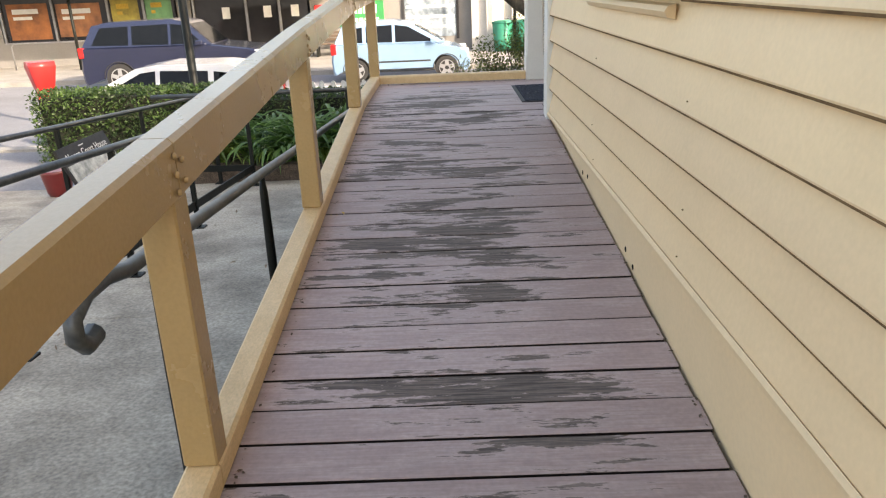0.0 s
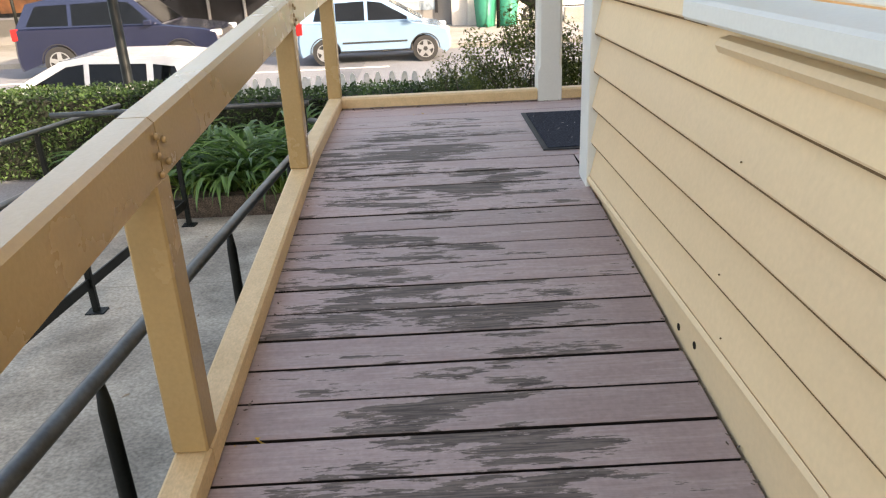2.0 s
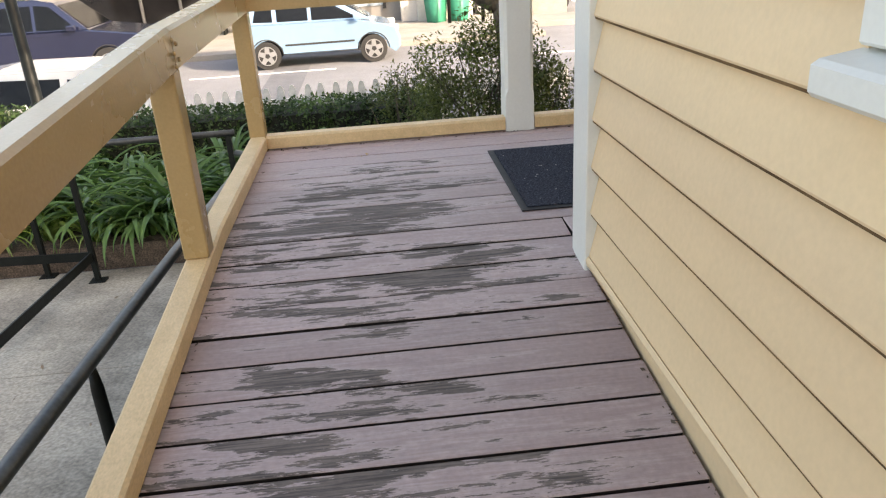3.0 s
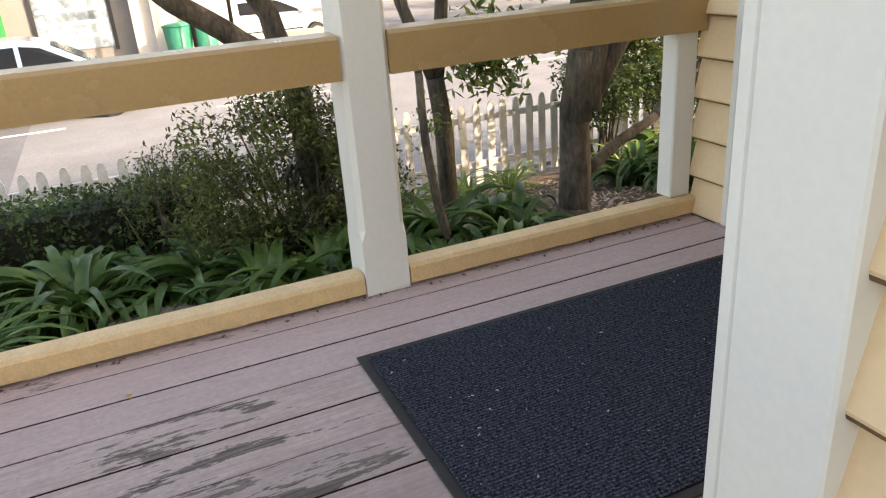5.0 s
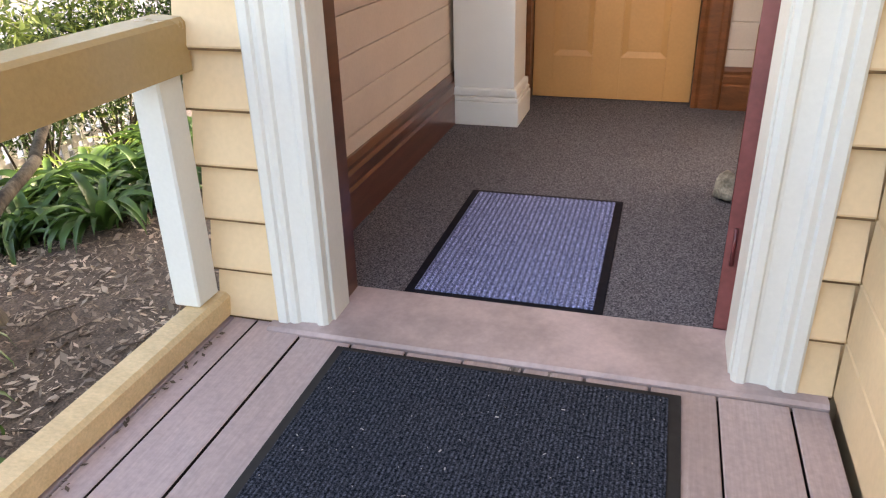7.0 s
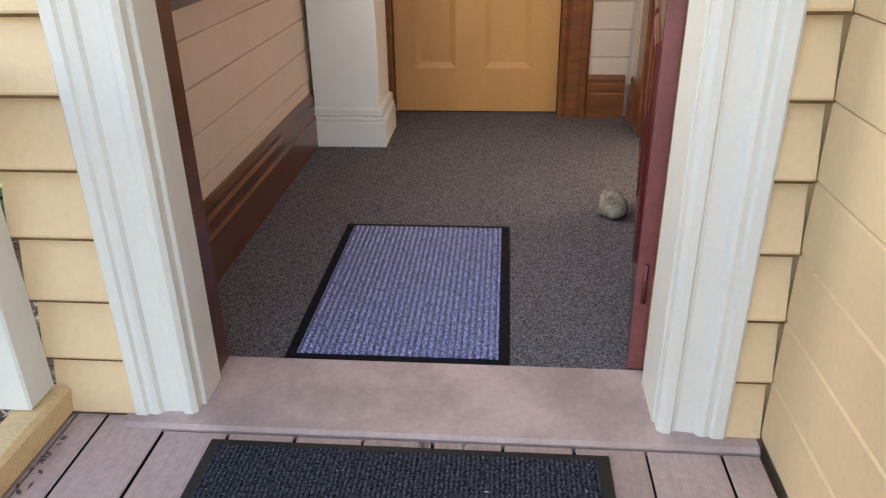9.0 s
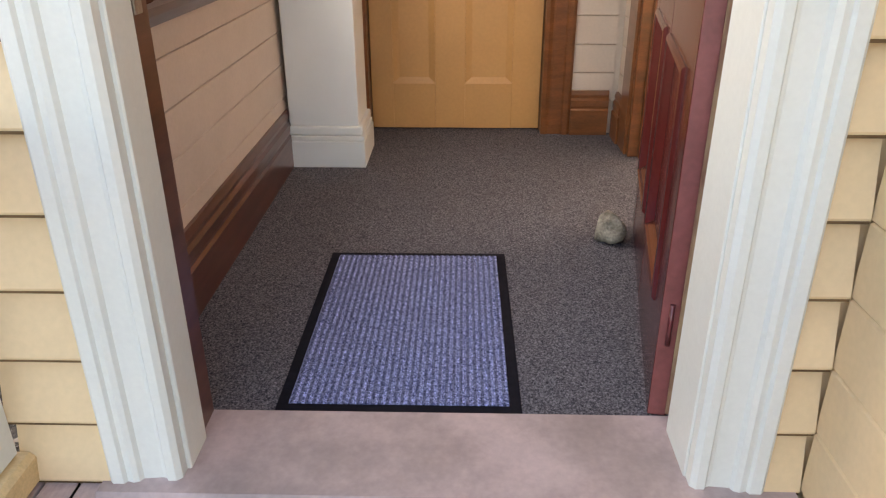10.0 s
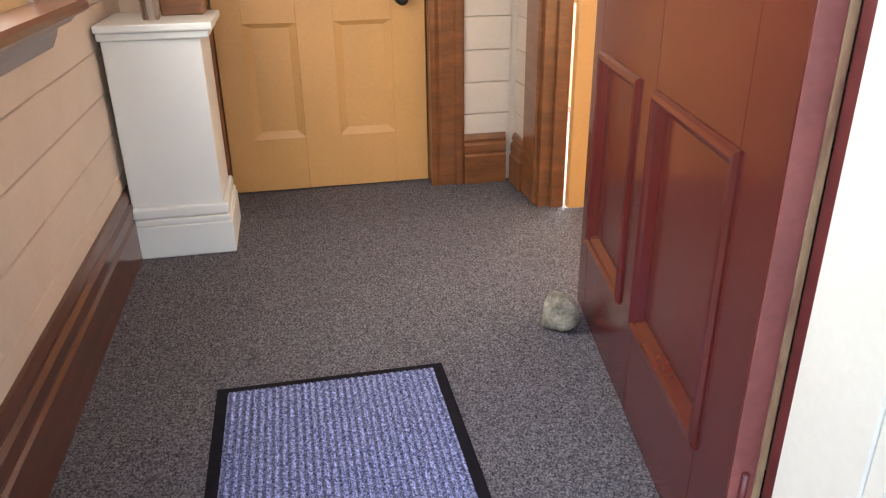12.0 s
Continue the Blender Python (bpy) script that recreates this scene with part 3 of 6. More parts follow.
for z0, z1 in ((L + 0.008, 0.895), (1.41, 1.60), (2.52, 2.67)):
    for y0, y1 in ((6.2351, 6.4899), (6.6551, 6.8849)):
        add_box(leaf, YX + 0.0005, YX + 0.0445, y0, y1, z0, z1)
for y0, y1 in ((6.2352, 6.4898), (6.6552, 6.8848)):
    for z0, z1 in ((0.8952, 1.4098), (1.6002, 2.5198)):
        add_box(leaf, YX + 0.014, YX + 0.030, y0, y1, z0, z1)
leaf = part("leaf", leaf, M_YDOOR, door_1, "ochre painted panelled door leaf")
for y0, y1 in ((6.2353, 6.4897), (6.6553, 6.8847)):
    for z0, z1 in ((0.8953, 1.4097), (1.6003, 2.5197)):
        bm = bmesh.new()
        add_prism(bm, [(YX + 0.0135, z0), (YX - 0.001, z0), (YX + 0.0135, z0 + 0.034)], "y", y0 + 0.0002, y1 - 0.0002)
        add_prism(bm, [(YX + 0.0135, z1), (YX + 0.001, z1), (YX + 0.0135, z1 - 0.02)], "y", y0 + 0.0002, y1 - 0.0002)
        for ya, d in ((y0, 1), (y1, -1)):
            q = [bm.verts.new((x, y, z)) for z in (z0 + 0.001, z1 - 0.001) for x, y in ((YX + 0.0134, ya), (YX + 0.001, ya), (YX + 0.0134, ya + d * 0.034))]
            for k in ((0, 1, 2), (5, 4, 3), (0, 3, 4, 1), (1, 4, 5, 2), (2, 5, 3, 0)):
                bm.faces.new([q[j] for j in k])
        bmesh.ops.recalc_face_normals(bm, faces=bm.faces[:])
        part("panel_moulding", bm, M_YDOOR, leaf)
knob = bmesh.new()
add_tube(knob, [(YX - 0.002, 6.19, 1.50), (YX - 0.012, 6.19, 1.50), (YX - 0.03, 6.19, 1.50), (YX - 0.036, 6.19, 1.50), (YX - 0.05, 6.19, 1.50), (YX - 0.066, 6.19, 1.50), (YX - 0.074, 6.19, 1.50)], [0.028, 0.026, 0.011, 0.012, 0.028, 0.028, 0.012], 16)
part("knob", knob, M_RUBBER, leaf, "black round door knob")

doorway = thing("doorway", "brown varnished lining of the side doorway", "door frame", kind="structure")
part("jamb", box(4.434, 4.464, 5.565, 5.675, L, 2.7, 0.002), M_BROWN, doorway)
part("architrave", box(4.466, 4.640, 5.657, 5.690, L, 2.82, 0.006), M_BROWN, doorway)
part("stop", box(4.412, 4.433, 5.565, 5.625, L, 2.7, 0.002), M_BROWN, doorway)
part("jamb", box(3.421, 3.45, 5.565, 5.722, L, 2.7, 0.002), M_BROWN, doorway)
part("architrave", box(3.305, 3.42, 5.703, 5.735, L, 2.82, 0.006), M_BROWN, doorway)
part("head", box(3.45, 4.433, 5.565, 5.722, 2.68, 2.7), M_BROWN, doorway)
side_door = thing("side_door", "cream-yellow inner door standing open into the side room", "door")
part("leaf", box(4.366, 4.406, 4.72, 5.56, L + 0.008, 2.66, 0.003), M_YDOOR, side_door)

# side room, closed around, with an invented opening for the added fill light
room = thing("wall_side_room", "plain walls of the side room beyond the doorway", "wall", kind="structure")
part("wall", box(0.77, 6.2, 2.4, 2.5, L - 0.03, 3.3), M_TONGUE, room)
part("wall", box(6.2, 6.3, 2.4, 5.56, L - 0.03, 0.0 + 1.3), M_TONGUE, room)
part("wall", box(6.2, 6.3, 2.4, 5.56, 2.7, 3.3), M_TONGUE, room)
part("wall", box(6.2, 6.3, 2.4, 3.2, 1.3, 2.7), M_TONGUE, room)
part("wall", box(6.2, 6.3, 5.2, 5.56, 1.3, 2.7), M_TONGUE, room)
part("wall", box(4.95, 6.3, 5.56, 5.66, L - 0.03, 3.3), M_TONGUE, room)
tagged(part("floor_side_room", box(0.77, 6.2, 2.5, 5.558, L - 0.05, L - 0.002), M_CARPET), "charcoal carpet of the side room", "floor", kind="structure")
tagged(part("ceiling_side_room", box(0.77, 6.3, 2.4, 5.44, 3.3, 3.36), M_CEIL), "plain ceiling of the side room", "ceiling", kind="structure")
back_room = thing("wall_back_room", "plain dark walls behind the yellow door", "wall", kind="structure")
part("wall", box(5.9, 6.0, 5.66, 7.36, L - 0.03, 3.3), M_DARK, back_room)

roof = thing("roof", "red-brown iron roof over the building and porch", "roof", kind="structure")
bm = bmesh.new()
prof = [(0.30, 3.37), (4.8, 5.2), (9.3, 3.37), (9.3, 3.45), (4.8, 5.3), (0.30, 3.45)]
add_prism(bm, prof, "y", -3.3, 5.9)
add_prism(bm, [(1.95, 4.04), (4.8, 5.2), (9.3, 3.37), (9.3, 3.45), (4.8, 5.3), (1.95, 4.12)], "y", 5.902, 7.75)
add_box(bm, 2.126, 2.3, 5.9, 7.45, 3.301, 4.05)
add_box(bm, 2.3, 9.0, 7.36, 7.45, 3.301, 3.6)
part("sheeting", bm, M_ROOF, roof)
part("gable", box(0.63, 9.0, -3.0, -2.9, -0.6, 3.36), M_CREAM, roof)
part("gable", box(8.9, 9.0, -2.9, 7.36, -0.6, 3.36), M_CREAM, roof)

# ---- porch and ramp things ----
veranda_post = thing("veranda_post", "white chamfered square veranda post standing on the deck", "post")
bm = bmesh.new()
cx, cy = 0.73, 7.512
levels = [(L + 0.0, 0.081, 0.002), (L + 0.20, 0.081, 0.002), (L + 0.24, 0.0805, 0.017), (3.2, 0.0805, 0.017)]
rings = []
for z, h, c in levels:
    pts = [(-h + c, -h), (h - c, -h), (h, -h + c), (h, h - c), (h - c, h), (-h + c, h), (-h, h - c), (-h, -h + c)]
    rings.append([bm.verts.new((cx + a, cy + b, z)) for a, b in pts])
for r0, r1 in zip(rings, rings[1:]):
    for k in range(8):
        bm.faces.new((r0[k], r0[(k + 1) % 8], r1[(k + 1) % 8], r1[k]))
bm.faces.new(rings[0][::-1])
bm.faces.new(rings[-1])
part("shaft", bm, M_WHITE, veranda_post)
part("beam", box(0.65, 2.09, 7.45, 7.57, 3.201, 3.36, 0.006), M_WHITE, veranda_post)

kerb_z = lambda y: ramp_z(y) + 0.012
ramp_kerb = thing("ramp_kerb", "tan painted timber kerb along the ramp edge", "kerb")
for y0, y1 in ((-3.0, 2.06), (2.064, 3.86), (3.864, 5.80), (5.804, 7.43)):
    bm = bmesh.new()
    for ya, yb in ((y0, min(y1, BREAK)),) if y1 <= BREAK else ((y0, BREAK), (BREAK, y1)):
        o = []
        for y in (ya, yb):
            z = kerb_z(y)
            o.append([bm.verts.new((XL - 0.092 + a, y, z + b)) for a, b in ((0, 0), (0, 0.062), (0.010, 0.072), (0.080, 0.072), (0.090, 0.062), (0.090, 0))])
        for k in range(6):
            bm.faces.new((o[0][k], o[0][(k + 1) % 6], o[1][(k + 1) % 6], o[1][k]))
        bm.faces.new(o[0][::-1])
        bm.faces.new(o[1])
    bmesh.ops.recalc_face_normals(bm, faces=bm.faces[:])
    part("length", bm, M_KERB, ramp_kerb)

front_kerb = thing("front_kerb", "tan painted timber kerb along the landing front", "kerb")
kp = [(7.432, L + 0.012), (7.432, L + 0.070), (7.444, L + 0.082), (7.512, L + 0.082), (7.522, L + 0.072), (7.522, L + 0.012)]
part("length", prism(kp, "x", XL - 0.09, 0.645), M_KERB, front_kerb)
part("length", prism(kp, "x", 0.815, 2.095), M_KERB, front_kerb)
for x in (-0.4, 0.2, 1.0, 1.5, 2.0):
    part("block", box(x - 0.03, x + 0.03, 7.45, 7.51, L - 0.002, L + 0.0115), M_DECK, front_kerb)
for y in (0.5, 2.6, 4.6, 6.6):
    part("block", box(XL - 0.08, XL - 0.03, y - 0.03, y + 0.03, ramp_z(y) - 0.004, ramp_z(y) + 0.0115), M_DECK, ramp_kerb)

ramp_rail = thing("ramp_rail", "tan painted timber handrail on square posts beside the ramp", "railing")
RAIL = [(0.10, 0.935), (2.09, 1.090), (3.88, 1.228), (5.82, 1.352), (7.475, 1.387)]   # y and underside of the rail at the posts


def rail_end(y, z, x0=XL - 0.089, w=0.089, h=0.132):
    return [(x0, y, z), (x0, y, z + h - 0.012), (x0 + 0.012, y, z + h), (x0 + w - 0.012, y, z + h), (x0 + w, y, z + h - 0.012), (x0 + w, y, z)]


for (y0, z0), (y1, z1) in zip(RAIL, RAIL[1:]):
    bm = bmesh.new()
    last = y1 > 7
    a = [bm.verts.new(p) for p in rail_end(y0 + 0.003, z0)]
    b = [bm.verts.new(p) for p in rail_end(7.43 if last else y1 - 0.003, z1)]
    for k in range(6):
        bm.faces.new((a[k], a[(k + 1) % 6], b[(k + 1) % 6], b[k]))
    bm.faces.new(a[::-1])
    bm.faces.new(b)
    bmesh.ops.recalc_face_normals(bm, faces=bm.faces[:])
    part("handrail", bm, M_TAN, ramp_rail)
for y, z in RAIL:
    zb = kerb_z(y) + 0.07
    bot = ramp_z(y) - 0.2 if y > 7 else zb
    part("post", box(XL - 0.091, XL - 0.003, y - 0.044, y + 0.044, bot, z - 0.001, 0.005), M_TAN, ramp_rail)
bolt_mesh = mesh_of("bolt", tube([(0, 0, 0), (0.006, 0, 0), (0.009, 0, 0)], [0.008, 0.008, 0.004], 10))
for y, z in RAIL[1:4]:
    for dy, dz in ((-0.022, 0.012), (-0.020, 0.052), (0.030, 0.028), (0.024, 0.078), (-0.018, 0.094)):
        part("bolt", bolt_mesh, M_TAN, ramp_rail).location = (XL + 0.003, y + dy, z + dz)

porch_rail = thing("porch_rail", "tan painted timber rail between posts along the landing front", "railing")
rp = [(7.428, 1.388), (7.428, 1.512), (7.438, 1.524), (7.512, 1.530), (7.524, 1.520), (7.524, 1.388)]
part("handrail", prism(rp, "x", XL - 0.096, 0.648), M_TAN, porch_rail)
part("handrail", prism(rp, "x", 0.812, 2.094), M_TAN, porch_rail)
half_post = thing("half_post", "white half post under the porch rail at the wall", "post")
part("shaft", box(1.985, 2.088, 7.462, 7.548, L + 0.083, 1.387, 0.006), M_WHITE, half_post)

# floor mats
black_mat = thing("door_mat", "large black ribbed entrance mat with rubber edge on the deck", "mat")
part("rubber_edge", box(0.480, 2.010, 6.120, 7.050, L + 0.001, L + 0.007, 0.002), M_RUBBER, black_mat)
pile = box(0.508, 1.986, 6.150, 7.022, L + 0.007, L + 0.013, 0.002)
part("carpet_pad", pile, M_BLACKMAT, black_mat)
rng = random.Random(4)
fv, ff = [], []
for i in range(170):
    x, y, a, s = rng.uniform(0.52, 1.97), rng.uniform(6.16, 7.01), rng.uniform(0, 6.28), rng.choice((0.0009, 0.0011, 0.0014, 0.0028))
    k = len(fv)
    lx, ly, wx, wy = math.cos(a) * s * 1.6, math.sin(a) * s * 1.6, -math.sin(a) * s * 0.6, math.cos(a) * s * 0.6
    fv += [(x - lx - wx, y - ly - wy, L + 0.0136), (x + lx - wx, y + ly - wy, L + 0.0136), (x + lx + wx, y + ly + wy, L + 0.0146), (x - lx + wx, y - ly + wy, L + 0.0146)]
    ff.append((k, k + 1, k + 2, k + 3))
tagged(part("flecks", crowd("flecks", fv, ff), M_FLECK, black_mat, "pale dry grass flecks"), kind="stuff")
blue_mat = thing("door_mat", "blue ribbed door mat with dark rubber edge on the carpet", "mat")
part("rubber_edge", box(2.350, 3.280, 6.345, 6.972, L + 0.001, L + 0.006, 0.002), M_NAVYEDGE, blue_mat)
n_rib = 30
outline = [(6.375, L + 0.006)]
for i in range(n_rib):
    y0 = 6.375 + (6.942 - 6.375) * i / n_rib
    outline += [(y0 + 0.0005, L + 0.0085), (y0 + 0.003, L + 0.0115), (y0 + 0.0135, L + 0.0115), (y0 + 0.016, L + 0.0085)]
outline.append((6.942, L + 0.006))
bm = prism(outline, "x", 2.380, 3.250)
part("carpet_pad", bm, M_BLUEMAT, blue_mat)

# open front door
front_door = thing("front_door", "oxblood red panelled front door standing open against a stone", "door", at=(2.343, 5.990, 0), rz=-9.8)
DW, DT = 1.22, 0.046
PANELS = ((0.155, 0.605), (0.735, 1.120))
LEVELS = ((0.905, 1.47), (1.72, 2.55))
leaf = bmesh.new()
for x0, x1 in ((0.0, PANELS[0][0]), (PANELS[0][1], PANELS[1][0]), (PANELS[1][1], DW)):
    add_box(leaf, x0, x1, 0, DT, L + 0.010, 2.70, 0.003)
for z0, z1 in ((L + 0.010, LEVELS[0][0]), (LEVELS[0][1], LEVELS[1][0]), (LEVELS[1][1], 2.70)):
    for x0, x1 in PANELS:
        add_box(leaf, x0 + 0.0001, x1 - 0.0001, 0.0005, DT - 0.0005, z0, z1)
for x0, x1 in PANELS:
    for z0, z1 in LEVELS:
        add_box(leaf, x0 + 0.0002, x1 - 0.0002, 0.014, DT - 0.016, z0 + 0.0002, z1 - 0.0002)
leaf = part("leaf", leaf, M_RDOOR, front_door)


def mitred_frame(x0, x1, z0, z1, profile):
    """A moulding mitred round a panel: profile of (inwards, out of the face)."""
    bm = bmesh.new()
    rings = []
    for d, y in profile:
        rings.append([bm.verts.new(p) for p in ((x0 + d, y, z0 + d), (x1 - d, y, z0 + d), (x1 - d, y, z1 - d), (x0 + d, y, z1 - d))])
    n = len(rings)
    for i in range(n):
        r0, r1 = rings[i], rings[(i + 1) % n]
        for k in range(4):
            bm.faces.new((r0[k], r0[(k + 1) % 4], r1[(k + 1) % 4], r1[k]))
    bmesh.ops.recalc_face_normals(bm, faces=bm.faces[:])
    return bm


BOLECTION = [(-0.010, DT - 0.002), (-0.010, DT + 0.003), (-0.004, DT + 0.010), (0.006, DT + 0.012), (0.014, DT + 0.008), (0.018, DT + 0.001), (0.030, DT - 0.010), (0.036, DT - 0.0155), (0.0, DT - 0.0158)]
for x0, x1 in PANELS:
    for z0, z1 in LEVELS:
        part("panel_moulding", mitred_frame(x0, x1, z0, z1, BOLECTION), M_RDOOR, leaf)
for z in (0.86, 2.4):
    part("hinge", tube([(-0.008, DT * 0.5, z), (-0.008, DT * 0.5, z + 0.11)], 0.006, 8), M_REDEDGE, leaf, "paint-covered butt hinge")
# thin plate whose lighter red paints the outdoor light on the hinge edge
part("hinge_edge", box(-0.003, -0.0005, 0.0045, DT - 0.001, L + 0.015, 2.69, 0.0008), material("daylit_red_paint", (0.27, 0.075, 0.07), 0.4, amount=0.25, scale=9, grain=0.08, grain_scale=60), leaf, "hinge edge in lighter red, light painted in")
part("worn_edge", box(-0.004, 0.0005, -0.010, 0.004, L + 0.02, 2.6, 0.001), material("bare_pine", (0.52, 0.36, 0.20), 0.7, dark=(0.20, 0.06, 0.05), scale=20, stretch=(1, 1, 0.2)), leaf, "strip of bare wood where the paint has worn off")

door_stop_stone = tagged(part("door_stop_stone", lump((0.060, 0.054, 0.060), 3.0, 0.5), M_DOORSTONE), "rough pale grey stone holding the red door open", "stone")
door_stop_stone.location = (3.405, 5.938, L + 0.053)

pedestal = thing("pedestal", "white painted square wooden pedestal with moulded base and cap", "pedestal")
PX0, PX1, PY0, PY1 = 4.24, 4.61, 6.966, 7.336
part("shaft", box(PX0 + 0.025, PX1 - 0.025, PY0 + 0.028, PY1 - 0.012, L + 0.2, 1.45, 0.004), M_IWHITE, pedestal)
part("plinth", box(PX0, PX1, PY0, PY1 - 0.001, L, L + 0.13, 0.004), M_IWHITE, pedestal)
part("base_moulding", box(PX0 + 0.004, PX1 - 0.004, PY0 + 0.004, PY1 - 0.002, L + 0.131, L + 0.155, 0.008, 3), M_IWHITE, pedestal)
part("base_moulding", box(PX0 + 0.010, PX1 - 0.010, PY0 + 0.010, PY1 - 0.004, L + 0.156, L + 0.20, 0.012, 3), M_IWHITE, pedestal)
part("cap", box(PX0 + 0.004, PX1 - 0.004, PY0 - 0.004, PY1 - 0.004, 1.451, 1.478, 0.008, 3), M_IWHITE, pedestal)
part("cap", box(PX0 - 0.014, PX1 + 0.014, PY0 - 0.02, PY1 - 0.002, 1.479, 1.505, 0.006, 2), M_IWHITE, pedestal)
bottle = thing("bottle", "small clear plastic bottle on the pedestal", "bottle", at=(4.36, 7.16, 1.505))
part("body", tube([(0, 0, 0.0005), (0, 0, 0.008), (0, 0, 0.12), (0, 0, 0.14), (0, 0, 0.15)], [0.028, 0.032, 0.032, 0.02, 0.012], 16), glass("clear_plastic", (0.9, 0.92, 0.92), 0.1), bottle)
part("cap", tube([(0, 0, 0.1505), (0, 0, 0.175)], 0.014, 12), M_IWHITE, bottle)
wood_box = tagged(part("wooden_box", box(4.46, 4.58, 6.99, 7.14, 1.5055, 1.66, 0.004), M_BROWN), "brown wooden box on the pedestal", "box")

hall_ledge = thing("window_2", "dark varnished moulded sill and frame of the hall window", "window", kind="structure")
for x0, x1 in ((HX0 - 0.09, HX0 - 0.002), (HX1 + 0.002, HX1 + 0.09)):
    part("architrave", box(x0, x1, 7.318, 7.345, 1.661, HZ1 + 0.1, 0.005), M_SKIRT, hall_ledge)
part("window_frame", box(HX0 + 0.001, HX1 - 0.001, 7.39, 7.43, HZ0, HZ0 + 0.07, 0.004), M_WHITE, hall_ledge)
for x0, x1 in ((HX0 + 0.001, HX0 + 0.05), (HX1 - 0.05, HX1 - 0.001)):
    part("window_frame", box(x0, x1, 7.39, 7.43, HZ0 + 0.071, HZ1, 0.004), M_WHITE, hall_ledge)
pane = part("pane", box(HX0 + 0.051, HX1 - 0.051, 7.408, 7.412, HZ0 + 0.071, HZ1), M_GLASS, hall_ledge)
pane.visible_shadow = False
part("sill", prism([(7.346, 1.57), (7.346, 1.63), (7.235, 1.63), (7.225, 1.62), (7.225, 1.605), (7.240, 1.595), (7.262, 1.588), (7.280, 1.57)], "x", 2.655, 3.79), M_SKIRT, hall_ledge)
part("apron", prism([(7.346, 1.505), (7.346, 1.569), (7.300, 1.569), (7.310, 1.540), (7.325, 1.510)], "x", 2.69, 3.74), M_SKIRT, hall_ledge)


# ---- grounds ----
ROAD = -0.95


def bed_z(x, y):
    base = -0.42 if y < 10.2 else -0.42 - 0.48 * min(1.0, (y - 10.2) / 2.4)
    return base + 0.035 * noise.noise(Vector((x * 1.1, y * 1.1, 3.0)))


bm = bmesh.new()
ys = [-600, -60, -10, 0, 2, 4, 6, 8, 10, 12.9, 13.0, 20, 30, 60, 200, 1500]
xs = [-1500, -200, -40, -10, 0, 10, 40, 200, 1500]
grid = [[bm.verts.new((x, y, path_z(max(y, -4)) - 0.03 if y <= 12.9 else ROAD - 0.03)) for x in xs] for y in ys]
for r0, r1 in zip(grid, grid[1:]):
    for i in range(len(xs) - 1):
        bm.faces.new((r0[i], r0[i + 1], r1[i + 1], r1[i]))
tagged(part("ground", bm, M_ASPH), "worn grey asphalt and ground reaching to the horizon", "ground", kind="structure")


def slab(name, x0, x1, y0, y1, zf, mat, thick, label, category, nx=1, ny=8):
    bm = bmesh.new()
    gx = [x0 + (x1 - x0) * i / nx for i in range(nx + 1)]
    gy = [y0 + (y1 - y0) * i / ny for i in range(ny + 1)]
    top = [[bm.verts.new((x, y, zf(x, y))) for x in gx] for y in gy]
    for r0, r1 in zip(top, top[1:]):
        for i in range(nx):
            bm.faces.new((r0[i], r0[i + 1], r1[i + 1], r1[i]))
    r = bmesh.ops.extrude_face_region(bm, geom=bm.faces[:])
    for v in r["geom"]:
        if isinstance(v, bmesh.types.BMVert):
            v.co.z -= thick
    bmesh.ops.recalc_face_normals(bm, faces=bm.faces[:])
    return tagged(part(name, bm, mat), label, category, kind="structure")


pave = thing("pavement", "old grey concrete path sloping down beside the ramp", "path", kind="structure")
rng = random.Random(21)
for i, (y0, y1) in enumerate(((-6, -2.2), (-2.192, 1.2), (1.208, 4.4), (4.408, 7.1), (7.108, 8.9))):
    for x0, x1 in ((-9.0, -2.6), (-2.592, 0.6)):
        bm = bmesh.new()
        v = [bm.verts.new((x, y, path_z(y) - d)) for d in (0, 0.1) for x, y in ((x0, y0), (x1, y0), (x1, y1), (x0, y1))]
        for f in ((0, 1, 2, 3), (7, 6, 5, 4), (0, 4, 5, 1), (1, 5, 6, 2), (2, 6, 7, 3), (3, 7, 4, 0)):
            bm.faces.new([v[k] for k in f])
        bmesh.ops.recalc_face_normals(bm, faces=bm.faces[:])
        part("slab", bm, M_CONC, pave)
slab("soil_bed", -0.70, 9.5, 7.56, 12.75, bed_z, M_SOIL, 0.6, "brown mulch soil of the garden bed under the trees", "soil", 40, 24)
slab("soil_bed_left", -3.4, -0.72, 9.0, 12.75, bed_z, M_SOIL, 0.6, "dark soil of the planted bed beside the path", "soil", 12, 16)
slab("road_patch", -2.38, -1.58, 13.6, 21.5, lambda x, y: ROAD - 0.0255, M_PATCH, 0.002, "darker repaired strip across the road", "road", 1, 1)
line_bm = bmesh.new()
for i in range(-8, 9):
    add_box(line_bm, i * 6.0 - 4.2, i * 6.0 - 0.95, 20.42, 20.54, ROAD - 0.029, ROAD - 0.024)
tagged(part("road_line", line_bm, M_LINE), "white dashed line along the road", "road marking", kind="structure")
slab("pavement_far", -60, 4.5, 23.3, 28.6, lambda x, y: ROAD + 0.10, M_PAVE, 0.2, "pale concrete pavement in front of the shops", "pavement", 1, 1)
slab("pavement_near", -60, 60, 12.95, 13.25, lambda x, y: ROAD + 0.06, M_PAVE, 0.2, "concrete kerb strip beside the picket fence", "pavement", 1, 1)
slab("pavement_corner", 4.6, 40, 25.3, 27.6, lambda x, y: ROAD + 0.08, M_PAVE, 0.2, "pale concrete pavement at the street corner", "pavement", 1, 1)

